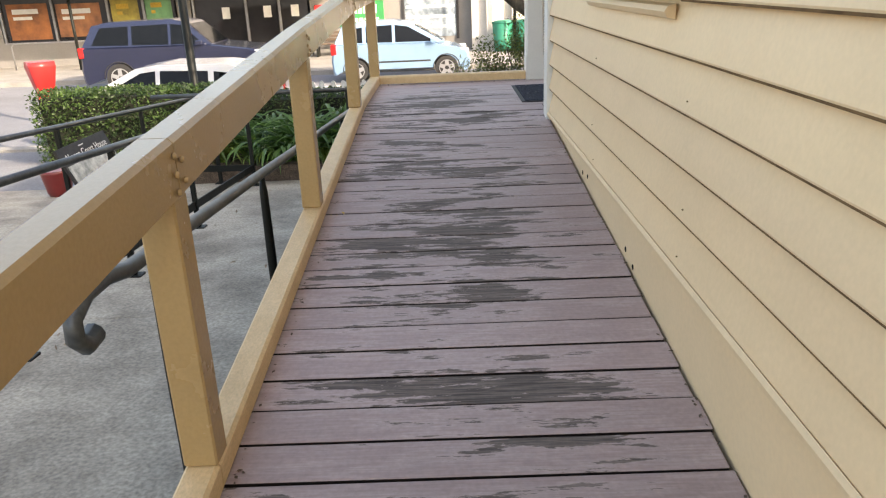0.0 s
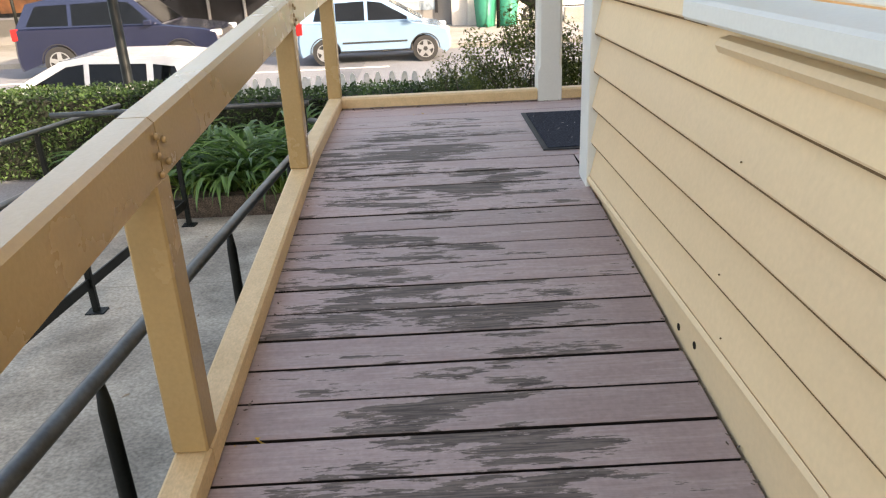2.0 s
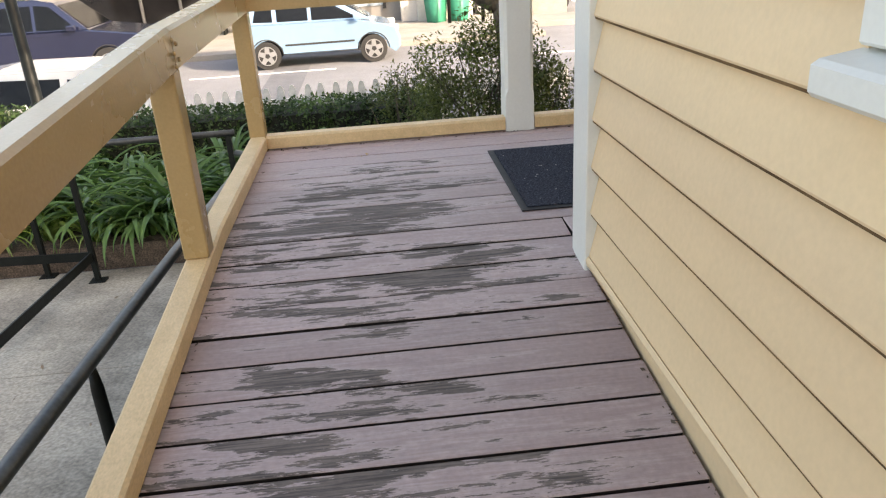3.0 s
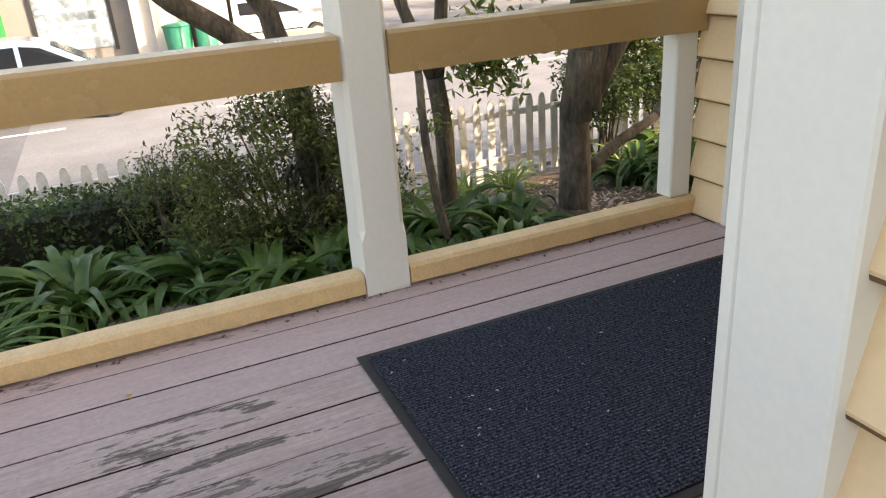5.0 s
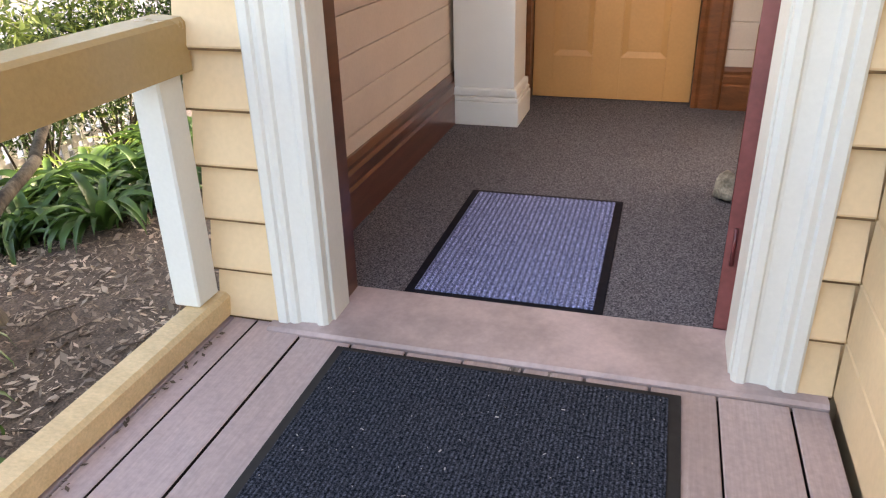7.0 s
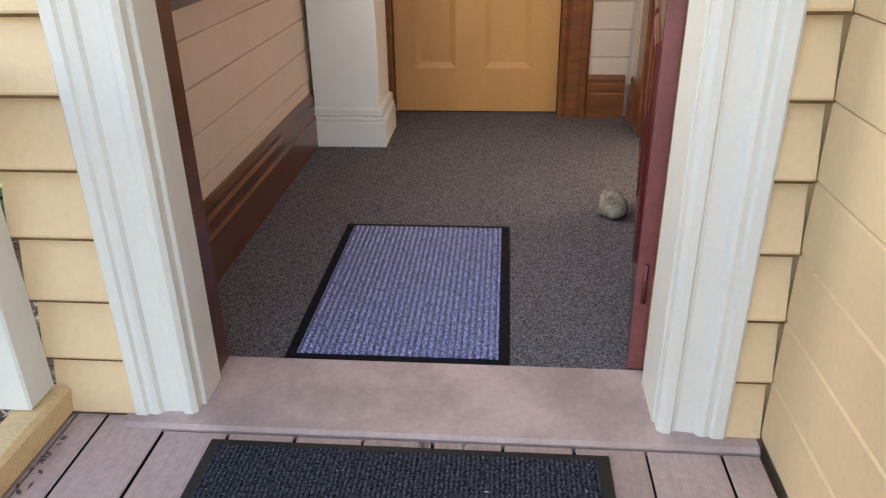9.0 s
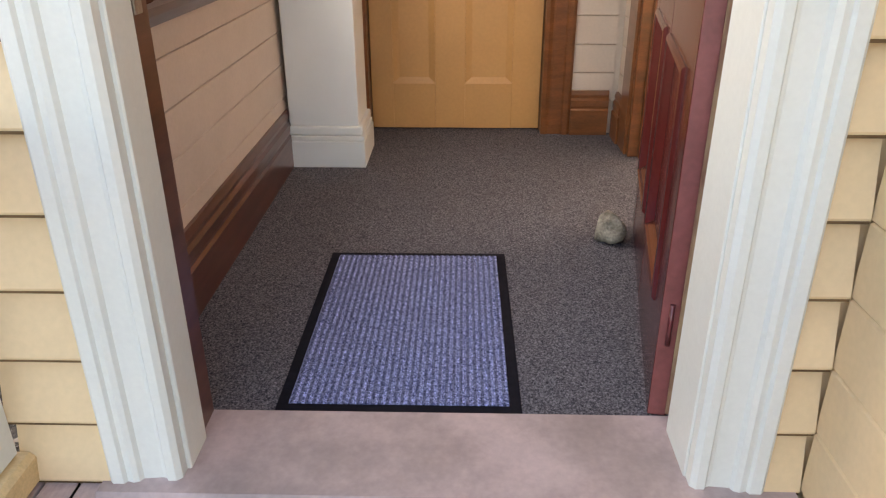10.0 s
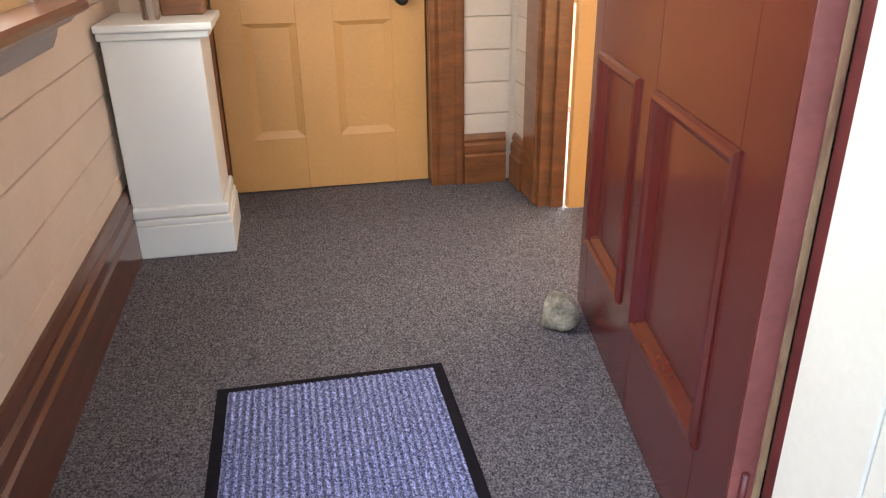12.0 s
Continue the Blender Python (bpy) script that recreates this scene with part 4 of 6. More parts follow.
# mulch chips and dead leaves
rng = random.Random(5)
v, f = [], []
for i in range(17000):
    x, y = rng.uniform(1.7, 6.8), rng.uniform(7.7, 11.9)
    a, t, s = rng.uniform(0, 6.28), rng.gauss(0, 0.35), rng.choice((0.008, 0.012, 0.018, 0.026, 0.04)) * rng.uniform(0.7, 1.2)
    d = Vector((math.cos(a), math.sin(a), t)) * s
    w = Vector((-math.sin(a), math.cos(a), rng.gauss(0, 0.4))) * s * rng.uniform(0.2, 0.5)
    p = Vector((x, y, bed_z(x, y) + 0.008 + rng.random() * 0.012))
    k = len(v)
    v += [tuple(p - d), tuple(p + w), tuple(p + d), tuple(p - w)]
    f.append((k, k + 1, k + 2, k + 3))
tagged(part("leaf_litter", crowd("leaf_litter", v, f), M_LITTER), "dry brown leaves and bark chips on the soil", "leaf litter", kind="stuff")
for i in range(30):
    x, y, a = rng.uniform(1.5, 4.5), rng.uniform(8.0, 9.6), rng.uniform(0, 6.28)
    n = rng.uniform(0.15, 0.5)
    z = bed_z(x, y) + 0.015
    pts = [(x, y, z), (x + math.cos(a) * n * 0.5, y + math.sin(a) * n * 0.5, z + 0.015), (x + math.cos(a + 0.2) * n, y + math.sin(a + 0.2) * n, z + 0.004)]
    tagged(part("twig", tube(pts, [0.006, 0.005, 0.002], 5), M_TWIG), "dead brown twig lying on the soil", "twig", "twigs on the soil")
yleaf = leaves_mesh("yellow_leaf", [(0, 0, 0), (0.02, 0.03, 0.005), (-0.03, 0.01, 0.0)], 0.07, 3)
for x, y, z in ((2.35, 9.05, None), (2.22, 8.9, None), (XL + 0.05, 3.95, ramp_z(3.95) + 0.004), (-0.18, 7.16, L + 0.004)):
    p = tagged(part("fallen_leaf", yleaf, M_YLEAF), "bright yellow leaf fallen from the trees", "leaf", "fallen leaves")
    p.location = (x, y, bed_z(x, y) + 0.02 if z is None else z)
rng = random.Random(8)
for i in range(26):
    x, y = rng.uniform(-2.3, -0.9), rng.uniform(2.5, 8.6)
    lv = tagged(part("fallen_leaf", leaves_mesh("fallen_leaf", [(0, 0, 0)], 0.045, i), M_LITTER), "small dry leaf on the concrete", "leaf", "fallen leaves")
    lv.location = (x, y, path_z(y) + 0.004)

for i, (x, y, sx, sy, rz) in enumerate(((-0.52, 9.66, 0.15, 0.10, 8), (-0.22, 9.72, 0.14, 0.10, -6), (0.06, 9.76, 0.14, 0.11, 12), (0.33, 9.80, 0.12, 0.1, 2), (0.05, 9.42, 0.16, 0.12, 20))):
    bm = box(-sx, sx, -sy, sy, -0.08, 0.10, 0.03, 2)
    for q in bm.verts:
        q.co += Vector((noise.noise(q.co * 9 + Vector((i, 0, 0))), noise.noise(q.co * 9 + Vector((0, i, 5))), noise.noise(q.co * 9 + Vector((3, 0, i))))) * 0.02
    s = tagged(part("edging_stone", bm, M_STONE), "rough grey stone block edging the garden bed", "stone", "edging stones")
    s.matrix_basis = pose(x, y, bed_z(x, y) + 0.03, 0, 0, rz)
s = tagged(part("garden_stone", lump((0.13, 0.09, 0.07), 7.0, 0.35), M_STONE), "rounded grey stone lying in the garden bed", "stone")
s.location = (2.24, 9.08, bed_z(2.24, 9.08) + 0.04)


# ---- iron rails ----
def pipe_fence(label, points, posts, lift=0.9, bar=None, r=0.024):
    """Pipe handrail on flat iron posts, with an optional low flat bar."""
    ob = thing("iron_railing", label, "railing")
    part("handrail", tube([(x, y, path_z(y) + lift) for x, y in points], r, 10), M_GALV, ob)
    for x, y in posts:
        z = path_z(y)
        part("post", box(x - 0.02, x + 0.02, y - 0.018, y + 0.018, z - 0.03, z + lift - 0.02, 0.003), M_IRON, ob)
        part("base_plate", box(x - 0.06, x + 0.06, y - 0.05, y + 0.05, z - 0.01, z + 0.012, 0.003), M_IRON, ob)
    if bar:
        for (xa, ya), (xb, yb) in zip(bar, bar[1:]):
            bm = bmesh.new()
            q = []
            n = Vector((yb - ya, xa - xb, 0)).normalized() * 0.006
            for x, y in ((xa, ya), (xb, yb)):
                for d, z in ((-1, 0.17), (1, 0.17), (1, 0.24), (-1, 0.24)):
                    q.append(bm.verts.new((x + n.x * d, y + n.y * d, path_z(y) + z)))
            for fc in ((0, 1, 2, 3), (7, 6, 5, 4), (0, 4, 5, 1), (1, 5, 6, 2), (2, 6, 7, 3), (3, 7, 4, 0)):
                bm.faces.new([q[k] for k in fc])
            bmesh.ops.recalc_face_normals(bm, faces=bm.faces[:])
            part("low_bar", bm, M_IRON, ob)
    return ob


HX = -1.005
hr = thing("iron_handrail", "worn grey pipe handrail with a curled end on dark posts", "railing")
curl = [(HX, 2.16, 0.720), (HX, 2.11, 0.712), (HX, 2.07, 0.745), (HX, 2.075, 0.795), (HX, 2.15, 0.828), (HX, 2.28, 0.826)]
part("handrail", tube(curl + [(HX, y, path_z(y) + 0.895) for y in (2.4, 4, 6, 8.3)] + [(HX - 0.02, 8.62, path_z(8.6) + 0.88), (HX - 0.14, 8.78, path_z(8.8) + 0.88)], [0.030, 0.028] + [0.024] * 10, 10), M_GALV, hr)
for y in (2.58, 3.99, 5.35, 6.88, 8.35):
    z = path_z(y)
    part("post", tube([(HX, y, z - 0.04), (HX, y, z + 0.5), (HX, y, z + 0.80), (HX, y, z + 0.88)], [0.024, 0.024, 0.021, 0.012], 8), M_IRON, hr, "dark painted tapering post")
pipe_fence("dark iron railing with a low flat bar along the path", [(-2.3, 1.6), (-2.3, 8.7)], [(-2.3, y) for y in (2.4, 3.85, 5.25, 6.65, 8.65)], 0.90, [(-2.3, 4.7), (-2.3, 8.65), (-3.45, 8.75)])
pipe_fence("dark iron railing along the far side of the path", [(-3.5, 3.0), (-3.5, 10.6)], [(-3.5, y) for y in (3.2, 5.0, 6.9, 8.75, 10.5)], 0.90)
pipe_fence("dark iron railing in front of the planted bed", [(-3.4, 8.86), (-1.15, 8.86)], [(-2.75, 8.86), (-1.2, 8.86)], 1.02)

sign = thing("sign_panel", "dark information panel with white lettering on the railing", "sign", at=(-3.40, 7.22, 0.10), rz=90)
bd = part("board", box(-0.48, 0.48, -0.012, 0.012, -0.34, 0.20, 0.004), M_RUBBER, sign)
bd.rotation_euler.x = radians(-24)
sheet = part("sheet", box(-0.45, 0.45, -0.0155, -0.0125, -0.31, 0.03), material("faded_print", (0.5, 0.52, 0.5), 0.5, dark=(0.16, 0.18, 0.17), scale=9), bd, "pale printed sheet with faded pictures")
txt = bpy.data.curves.new("title", "FONT")
txt.body, txt.size, txt.extrude, txt.align_x = "Akaroa Court House", 0.094, 0.001, "CENTER"
title = new("title", txt)
txt.materials.append(M_PICKET)
title.parent = bd
title.matrix_basis = pose(0, -0.0135, 0.065, 90, 0, 0)
small = part("caption_bar", box(-0.09, 0.0, -0.0145, -0.0125, 0.155, 0.165), M_PICKET, bd)
pot = thing("plant_pot", "red glazed plant pot on the path", "pot", at=(-4.45, 8.5, path_z(8.5)))
part("pot", tube([(0, 0, 0), (0, 0, 0.05), (0, 0, 0.26), (0, 0, 0.30)], [0.11, 0.13, 0.165, 0.17], 18), material("red_glaze", (0.16, 0.02, 0.02), 0.3, amount=0.2), pot)

# ---- picket fence ----
fence = thing("picket_fence", "white painted wooden picket fence along the street", "fence")
FY = 12.42


prof = [(-0.044, 0.0), (0.044, 0.0), (0.044, 0.845), (0.036, 0.862), (0.034, 0.885), (0.022, 0.915), (0.0, 0.925), (-0.022, 0.915), (-0.034, 0.885), (-0.036, 0.862), (-0.044, 0.845)]
pk = mesh_of("picket", prism(prof, "y", -0.010, 0.010))
rng = random.Random(2)
for i in range(77):
    x = -4.2 + i * 0.165
    p = part("picket", pk, M_PICKET, fence)
    p.matrix_basis = pose(x, FY, -0.80 + rng.uniform(-0.012, 0.012), 0, rng.gauss(0, 0.8), 0)
for z in (-0.62, -0.10):
    part("rail", box(-4.3, 8.5, FY + 0.011, FY + 0.05, z, z + 0.07, 0.003), M_PICKET, fence)
for i in range(6):
    x = -4.1 + i * 2.4
    part("post", box(x - 0.04, x + 0.04, FY + 0.051, FY + 0.13, -1.0, 0.08, 0.004), M_PICKET, fence)

# ---- plants ----
def strap_mesh(name, count, length, width, seed, droop=1.0):
    """The arching folded strap leaves of a clump, one mesh each."""
    rng = random.Random(seed)
    out = []
    for i in range(count):
        verts, faces = [], []
        a = rng.uniform(0, 2 * math.pi)
        lean = rng.uniform(0.25, 1.15)
        ln, w = length * rng.uniform(0.65, 1.15), width * rng.uniform(0.75, 1.2)
        d = Vector((math.cos(a), math.sin(a), 0))
        side = Vector((-math.sin(a), math.cos(a), 0))
        p = d * rng.uniform(0.0, 0.06) + side * rng.uniform(-0.03, 0.03)
        el = math.pi / 2 - lean * 0.55
        k0 = len(verts)
        n = 8
        twist = rng.gauss(0, 0.25)
        for j in range(n + 1):
            t = j / n
            ww = w * (0.45 + 1.1 * t - 1.55 * t * t) if t < 0.98 else 0.001
            fold = Vector((0, 0, 1)) * ww * 0.35
            sd = side * math.cos(twist * t) + Vector((0, 0, 1)) * math.sin(twist * t)
            verts += [tuple(p - sd * ww * 0.5 + fold), tuple(p), tuple(p + sd * ww * 0.5 + fold)]
            p = p + (d * math.cos(el) + Vector((0, 0, 1)) * math.sin(el)) * (ln / n)
            el -= (0.16 + 0.30 * lean * t) * droop
        for j in range(n):
            b = k0 + j * 3
            faces += [(b, b + 1, b + 4, b + 3), (b + 1, b + 2, b + 5, b + 4)]
        me = crowd(name, verts, faces)
        for poly in me.polygons:
            poly.use_smooth = True
        out.append(me)
    return out


strap_meshes = [strap_mesh("leaf", 30, 0.68, 0.066, s, 1.2) for s in (1, 2, 3)]
wide_meshes = [strap_mesh("leaf", 26, 0.66, 0.12, s, 1.4) for s in (11, 12, 13)]
lime_meshes = []
for s in (21, 22):
    lime_meshes.append(strap_mesh("leaf", 26, 0.6, 0.055, s, 1.1))
rng = random.Random(9)


def clump(meshes, mat, x, y, z, s, label, group):
    ob = thing("strap_leaf_plant", label, "plant", group)
    for me in rng.choice(meshes):
        part("leaf", me, mat, ob)
    ob.matrix_basis = pose(x, y, z, 0, 0, rng.uniform(0, 360)) @ Matrix.Diagonal((s, s, s * rng.uniform(0.9, 1.1), 1))


DG = "dark green strap-leaved plant in the garden bed"
for i in range(26):
    x, y = rng.uniform(-3.3, -0.95), rng.uniform(9.15, 10.6)
    clump(strap_meshes, M_STRAP, x, y, bed_z(x, y) - 0.02, rng.uniform(1.05, 1.4), DG, "plants in the bed by the path")
for i in range(7):
    x, y = -3.1 + 0.33 * i + rng.uniform(-0.1, 0.1), rng.uniform(9.05, 9.3)
    clump(lime_meshes, M_STRAPY, x, y, bed_z(x, y) - 0.02, rng.uniform(0.7, 0.95), "lime green strap-leaved plant at the bed edge", "plants in the bed by the path")
for i in range(34):
    x, y = rng.uniform(-0.6, 1.75), rng.uniform(9.0, 10.5)
    if x < 0.6:
        y = 9.98 + (y - 9.0) * 0.5
    clump(wide_meshes, M_STRAP, x, y, bed_z(x, y) - 0.03, rng.uniform(0.95, 1.25), "broad dark green strap-leaved plant below the porch", "plants below the porch")
for x, y, s in ((1.95, 9.0, 1.0), (2.2, 9.35, 1.1), (1.8, 9.5, 1.1), (2.5, 9.7, 1.0), (2.05, 10.0, 1.1), (2.6, 10.2, 1.0), (1.7, 8.7, 0.8), (1.5, 9.2, 0.9), (2.75, 10.6, 0.9)):
    clump(wide_meshes, M_STRAP, x, y, bed_z(x, y) - 0.02, s, DG, "plants under the trees")
for x, y, s in ((2.6, 11.2, 1.0), (3.0, 11.5, 1.1), (3.3, 11.3, 0.9), (2.3, 11.5, 1.0), (3.6, 11.8, 0.9)):
    clump(lime_meshes, M_STRAPY, x, y, bed_z(x, y) - 0.02, s, "sunlit lime green strap-leaved plant by the fence", "plants by the fence")
for i in range(44):
    x, y = rng.uniform(4.2, 6.8), rng.uniform(10.0, 11.5)
    lime = y > 11.1
    clump(lime_meshes if lime else wide_meshes, M_STRAPY if lime else M_STRAP, x, y, bed_z(x, y) - 0.02, rng.uniform(0.85, 1.15), "green strap-leaved plant beneath the tree", "plants under the trees")


def shell_points(n, x0, x1, y0, y1, z0, z1, seed, inset=0.12):
    """Places in the outer layer of a clipped hedge."""
    rng = random.Random(seed)
    out = []
    while len(out) < n:
        x, y, z = rng.uniform(x0, x1), rng.uniform(y0, y1), rng.uniform(z0, z1)
        d = min(x - x0, x1 - x, y - y0, y1 - y, z1 - z)
        if d < inset * rng.random() ** 0.6:
            b = 0.035 * noise.noise(Vector((x, y, z)) * 3.0)
            out.append((x, y + b, z + b))
    return out


hedge = thing("hedge", "clipped dark green box hedge in front of the picket fence", "hedge")
# filler boxes behind the leaves, near-black to stand for the hedge's inner shade
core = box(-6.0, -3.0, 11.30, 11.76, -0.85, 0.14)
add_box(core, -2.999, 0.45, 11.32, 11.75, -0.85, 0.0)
part("core", core, material("hedge_inner_shade", (0.02, 0.022, 0.012), 0.95, amount=0.4), hedge)
part("foliage", leaves_mesh("foliage", shell_points(16000, -6.1, -3.0, 11.15, 11.9, -0.75, 0.24, 1) + shell_points(13000, -3.0, 0.6, 11.2, 11.88, -0.8, 0.10, 2), 0.05, 31, 0.6), M_HEDGE, hedge)


def ball_points(n, c, r, seed, hollow=0.45, lumps=0.35):
    rng = random.Random(seed)
    out = []
    while len(out) < n:
        d = Vector((rng.gauss(0, 1), rng.gauss(0, 1), rng.gauss(0, 1))).normalized()
        k = rng.uniform(hollow, 1.0)
        rr = 1 + lumps * noise.noise(d * 2.2 + Vector((seed, 0, 0)))
        g = noise.noise(Vector((d.x * r[0] * k, d.y * r[1] * k, d.z * r[2] * k)) * 2.6 + Vector((0, seed, 0)))
        if g < -0.18:
            continue
        out.append((c[0] + d.x * r[0] * k * rr, c[1] + d.y * r[1] * k * rr, c[2] + d.z * r[2] * k * rr))
    return out


def shrub(label, c, r, leaves, seed, mat=None, size=0.045, stems=14, foot=None):
    ob = thing("shrub", label, "shrub")
    rng = random.Random(seed)
    fx, fy = foot or (c[0], c[1])
    fz = bed_z(fx, fy) - 0.05
    for i in range(stems):
        d = Vector((rng.gauss(0, 1), rng.gauss(0, 1), abs(rng.gauss(0.6, 0.6)))).normalized()
        tip = Vector(c) + Vector((d.x * r[0], d.y * r[1], d.z * r[2])) * 0.9
        b = Vector((fx + rng.gauss(0, 0.08), fy + rng.gauss(0, 0.08), fz))
        m = b.lerp(tip, 0.5) + Vector((rng.gauss(0, 0.06), rng.gauss(0, 0.06), 0.1))
        part("stem", tube([b, m, tip], [0.016, 0.01, 0.003], 5), M_BARK, ob)
    part("foliage", leaves_mesh("foliage", ball_points(leaves, c, r, seed), size, seed, 0.42), mat or M_SHRUB, ob)
    return ob


shrub("loose small-leaved green shrub behind the porch rail", (0.98, 10.32, 0.24), (0.78, 0.50, 0.78), 14000, 41, size=0.045)
shrub("small-leaved shrub with arching twigs behind the veranda post", (1.45, 10.4, 0.02), (0.5, 0.5, 0.62), 5200, 42, size=0.046)
for k, (x, y, r) in enumerate(((4.9, 12.0, 0.55), (5.9, 11.95, 0.7), (7.0, 11.9, 0.8), (8.2, 11.6, 0.9))):
    shrub("dense dark green shrub against the picket fence", (x, y, 0.05 + r * 0.3), (r, 0.4, r * 0.95), 5200, 60 + k, M_HEDGE, 0.06)
shrub("wispy small-leaved shrub beside the hedge", (0.25, 11.0, 0.05), (0.45, 0.4, 0.5), 3000, 43, size=0.04)


def limb(bm, a, b, r0, r1, rng, bend=0.08, n=6):
    a, b = Vector(a), Vector(b)
    pts, rad = [], []
    ln = (b - a).length
    off = Vector((rng.gauss(0, 1), rng.gauss(0, 1), rng.gauss(0, 0.4))) * bend * ln
    for i in range(n + 1):
        t = i / n
        w = Vector((noise.noise(a + Vector((t * 3, 0, 0))), noise.noise(a + Vector((0, t * 3, 0))), 0)) * 0.03
        pts.append(a.lerp(b, t) + off * math.sin(math.pi * t) + w * (0 < t < 1))
        rad.append(r0 + (r1 - r0) * t)
    add_tube(bm, pts, rad, 9)
    return pts


def tree(label, limbs, crowns, seed, size=0.10, mat=None):
    """limbs: (from, to, radius at the foot, radius at the tip); crowns: (centre, radii, leaves)."""
    ob = thing("tree", label, "tree")
    rng = random.Random(seed)
    for i, (a, b, r0, r1) in enumerate(limbs):
        bm = bmesh.new()
        limb(bm, a, b, r0, r1, rng, 0.03 if i == 0 else 0.06)
        if i == 0:
            add_tube(bm, [(a[0], a[1], a[2] - 0.1), (a[0], a[1], a[2] + 0.03), (a[0], a[1], a[2] + 0.16)], [r0 * 1.5, r0 * 1.3, r0 * 0.98], 11)
        part("trunk" if i == 0 else "limb", bm, M_BARK, ob)
    pts = []
    for c, r, n in crowns:
        pts += ball_points(n, c, r, seed + n, 0.1, 0.5)
    part("crown", leaves_mesh("crown", pts, size, seed, 0.4), mat or M_CROWN, ob)
    return ob


BT = (3.16, 9.92, bed_z(3.16, 9.92))
tree("grey-barked garden tree with low spreading limbs", [
    (BT, (3.24, 9.94, 0.95), 0.135, 0.105), ((3.20, 9.92, 0.42), (2.84, 10.0, 2.6), 0.100, 0.06), ((3.27, 9.92, 0.5), (3.39, 10.1, 2.9), 0.105, 0.06),
    ((3.29, 9.92, 0.55), (4.34, 10.2, 2.2), 0.075, 0.04), ((3.29, 9.94, 0.0), (4.09, 10.12, 0.28), 0.05, 0.04), ((4.07, 10.12, 0.27), (5.34, 10.32, 0.85), 0.042, 0.02)],
    [((2.94, 10.3, 3.3), (1.5, 1.3, 1.0), 5200), ((4.34, 10.5, 2.6), (1.2, 1.0, 0.9), 3400), ((2.75, 10.5, 0.95), (0.42, 0.36, 0.42), 900), ((4.7, 11.1, 0.8), (0.7, 0.5, 0.5), 1100)], 51)
T2 = (2.45, 10.75, bed_z(2.45, 10.75))
tree("slender dark-barked tree forking above the fence", [
    (T2, (2.38, 10.75, 0.75), 0.085, 0.075), ((2.38, 10.75, 0.70), (2.1, 10.7, 2.7), 0.055, 0.035), ((2.39, 10.75, 0.70), (2.55, 10.9, 2.8), 0.06, 0.035), ((2.5, 10.85, 1.3), (3.0, 11.0, 2.4), 0.03, 0.015)],
    [((2.3, 10.9, 3.4), (1.2, 1.1, 0.8), 3600)], 52)
T3 = (2.02, 9.75, bed_z(2.02, 9.75))
tree("thin brown sapling leaning beside the veranda post", [
    (T3, (1.90, 9.9, 0.95), 0.036, 0.028), ((1.90, 9.9, 0.93), (1.72, 10.2, 2.9), 0.028, 0.015)],
    [((1.7, 10.3, 3.3), (0.7, 0.7, 0.6), 1200), ((2.1, 10.2, 0.5), (0.25, 0.2, 0.3), 110)], 53, 0.05)
T4 = (1.30, 10.6, bed_z(1.30, 10.6))
tree("dark leaning tree with a split trunk behind the shrubs", [
    (T4, (1.16, 10.5, 1.08), 0.11, 0.10), ((1.17, 10.5, 1.02), (0.36, 10.45, 1.62), 0.085, 0.07), ((0.38, 10.45, 1.61), (-0.6, 10.25, 2.5), 0.07, 0.035), ((1.16, 10.5, 1.05), (0.86, 10.55, 1.75), 0.085, 0.065), ((0.87, 10.55, 1.73), (0.75, 10.7, 2.9), 0.065, 0.035)],
    [((0.2, 10.5, 3.4), (1.7, 1.2, 0.8), 5200), ((-1.2, 10.6, 3.1), (0.8, 0.7, 0.4), 900)], 54)
tree("street tree overhanging the path with yellowish leaves", [
    ((-9.4, 13.4, ROAD), (-9.3, 13.4, 2.4), 0.12, 0.1), ((-9.3, 13.4, 2.3), (-5.6, 12.6, 3.2), 0.06, 0.025), ((-9.3, 13.4, 2.35), (-10.6, 12.6, 3.6), 0.06, 0.03)],
    [((-6.6, 12.6, 2.78), (2.2, 1.4, 0.6), 3600), ((-2.3, 12.6, 2.85), (1.4, 1.0, 0.5), 1500)], 55)
tree("broad leafy garden tree beyond the fence, with added shading crowns", [
    ((8.2, 11.2, -0.6), (8.2, 11.3, 1.2), 0.15, 0.12), ((8.2, 11.3, 1.1), (7.0, 11.4, 2.6), 0.07, 0.04), ((8.2, 11.3, 1.1), (9.4, 11.6, 2.8), 0.07, 0.04)],
    # last two crowns are added out of view to keep sun off the fence
    [((7.6, 11.6, 2.0), (2.0, 1.4, 1.3), 5200), ((7.0, 12.0, 0.5), (1.6, 0.5, 0.8), 3200), ((6.6, 10.2, 3.5), (2.0, 1.6, 1.0), 5600), ((9.0, 9.6, 4.4), (2.2, 1.8, 1.1), 5000)], 56)

lamp = thing("street_lamp", "dark green iron lamp post behind the hedge", "lamp post", at=(-4.22, 12.85, ROAD))
part("post", tube([(0, 0, 0), (0, 0, 0.9), (0, 0, 1.0), (0, 0, 1.04), (0, 0, 4.2)], [0.10, 0.098, 0.098, 0.07, 0.06], 12), M_IRON, lamp)
part("lantern", tube([(0, 0, 4.2), (0, 0, 4.25), (0, 0, 4.6), (0, 0, 4.75)], [0.06, 0.12, 0.18, 0.02], 8), M_IRON, lamp)
red = thing("letter_box", "red tapered street letter box on a post", "letter box", at=(-6.4, 12.3, -0.9))
M_RED = material("red_enamel", (0.55, 0.03, 0.03), 0.35, amount=0.15)
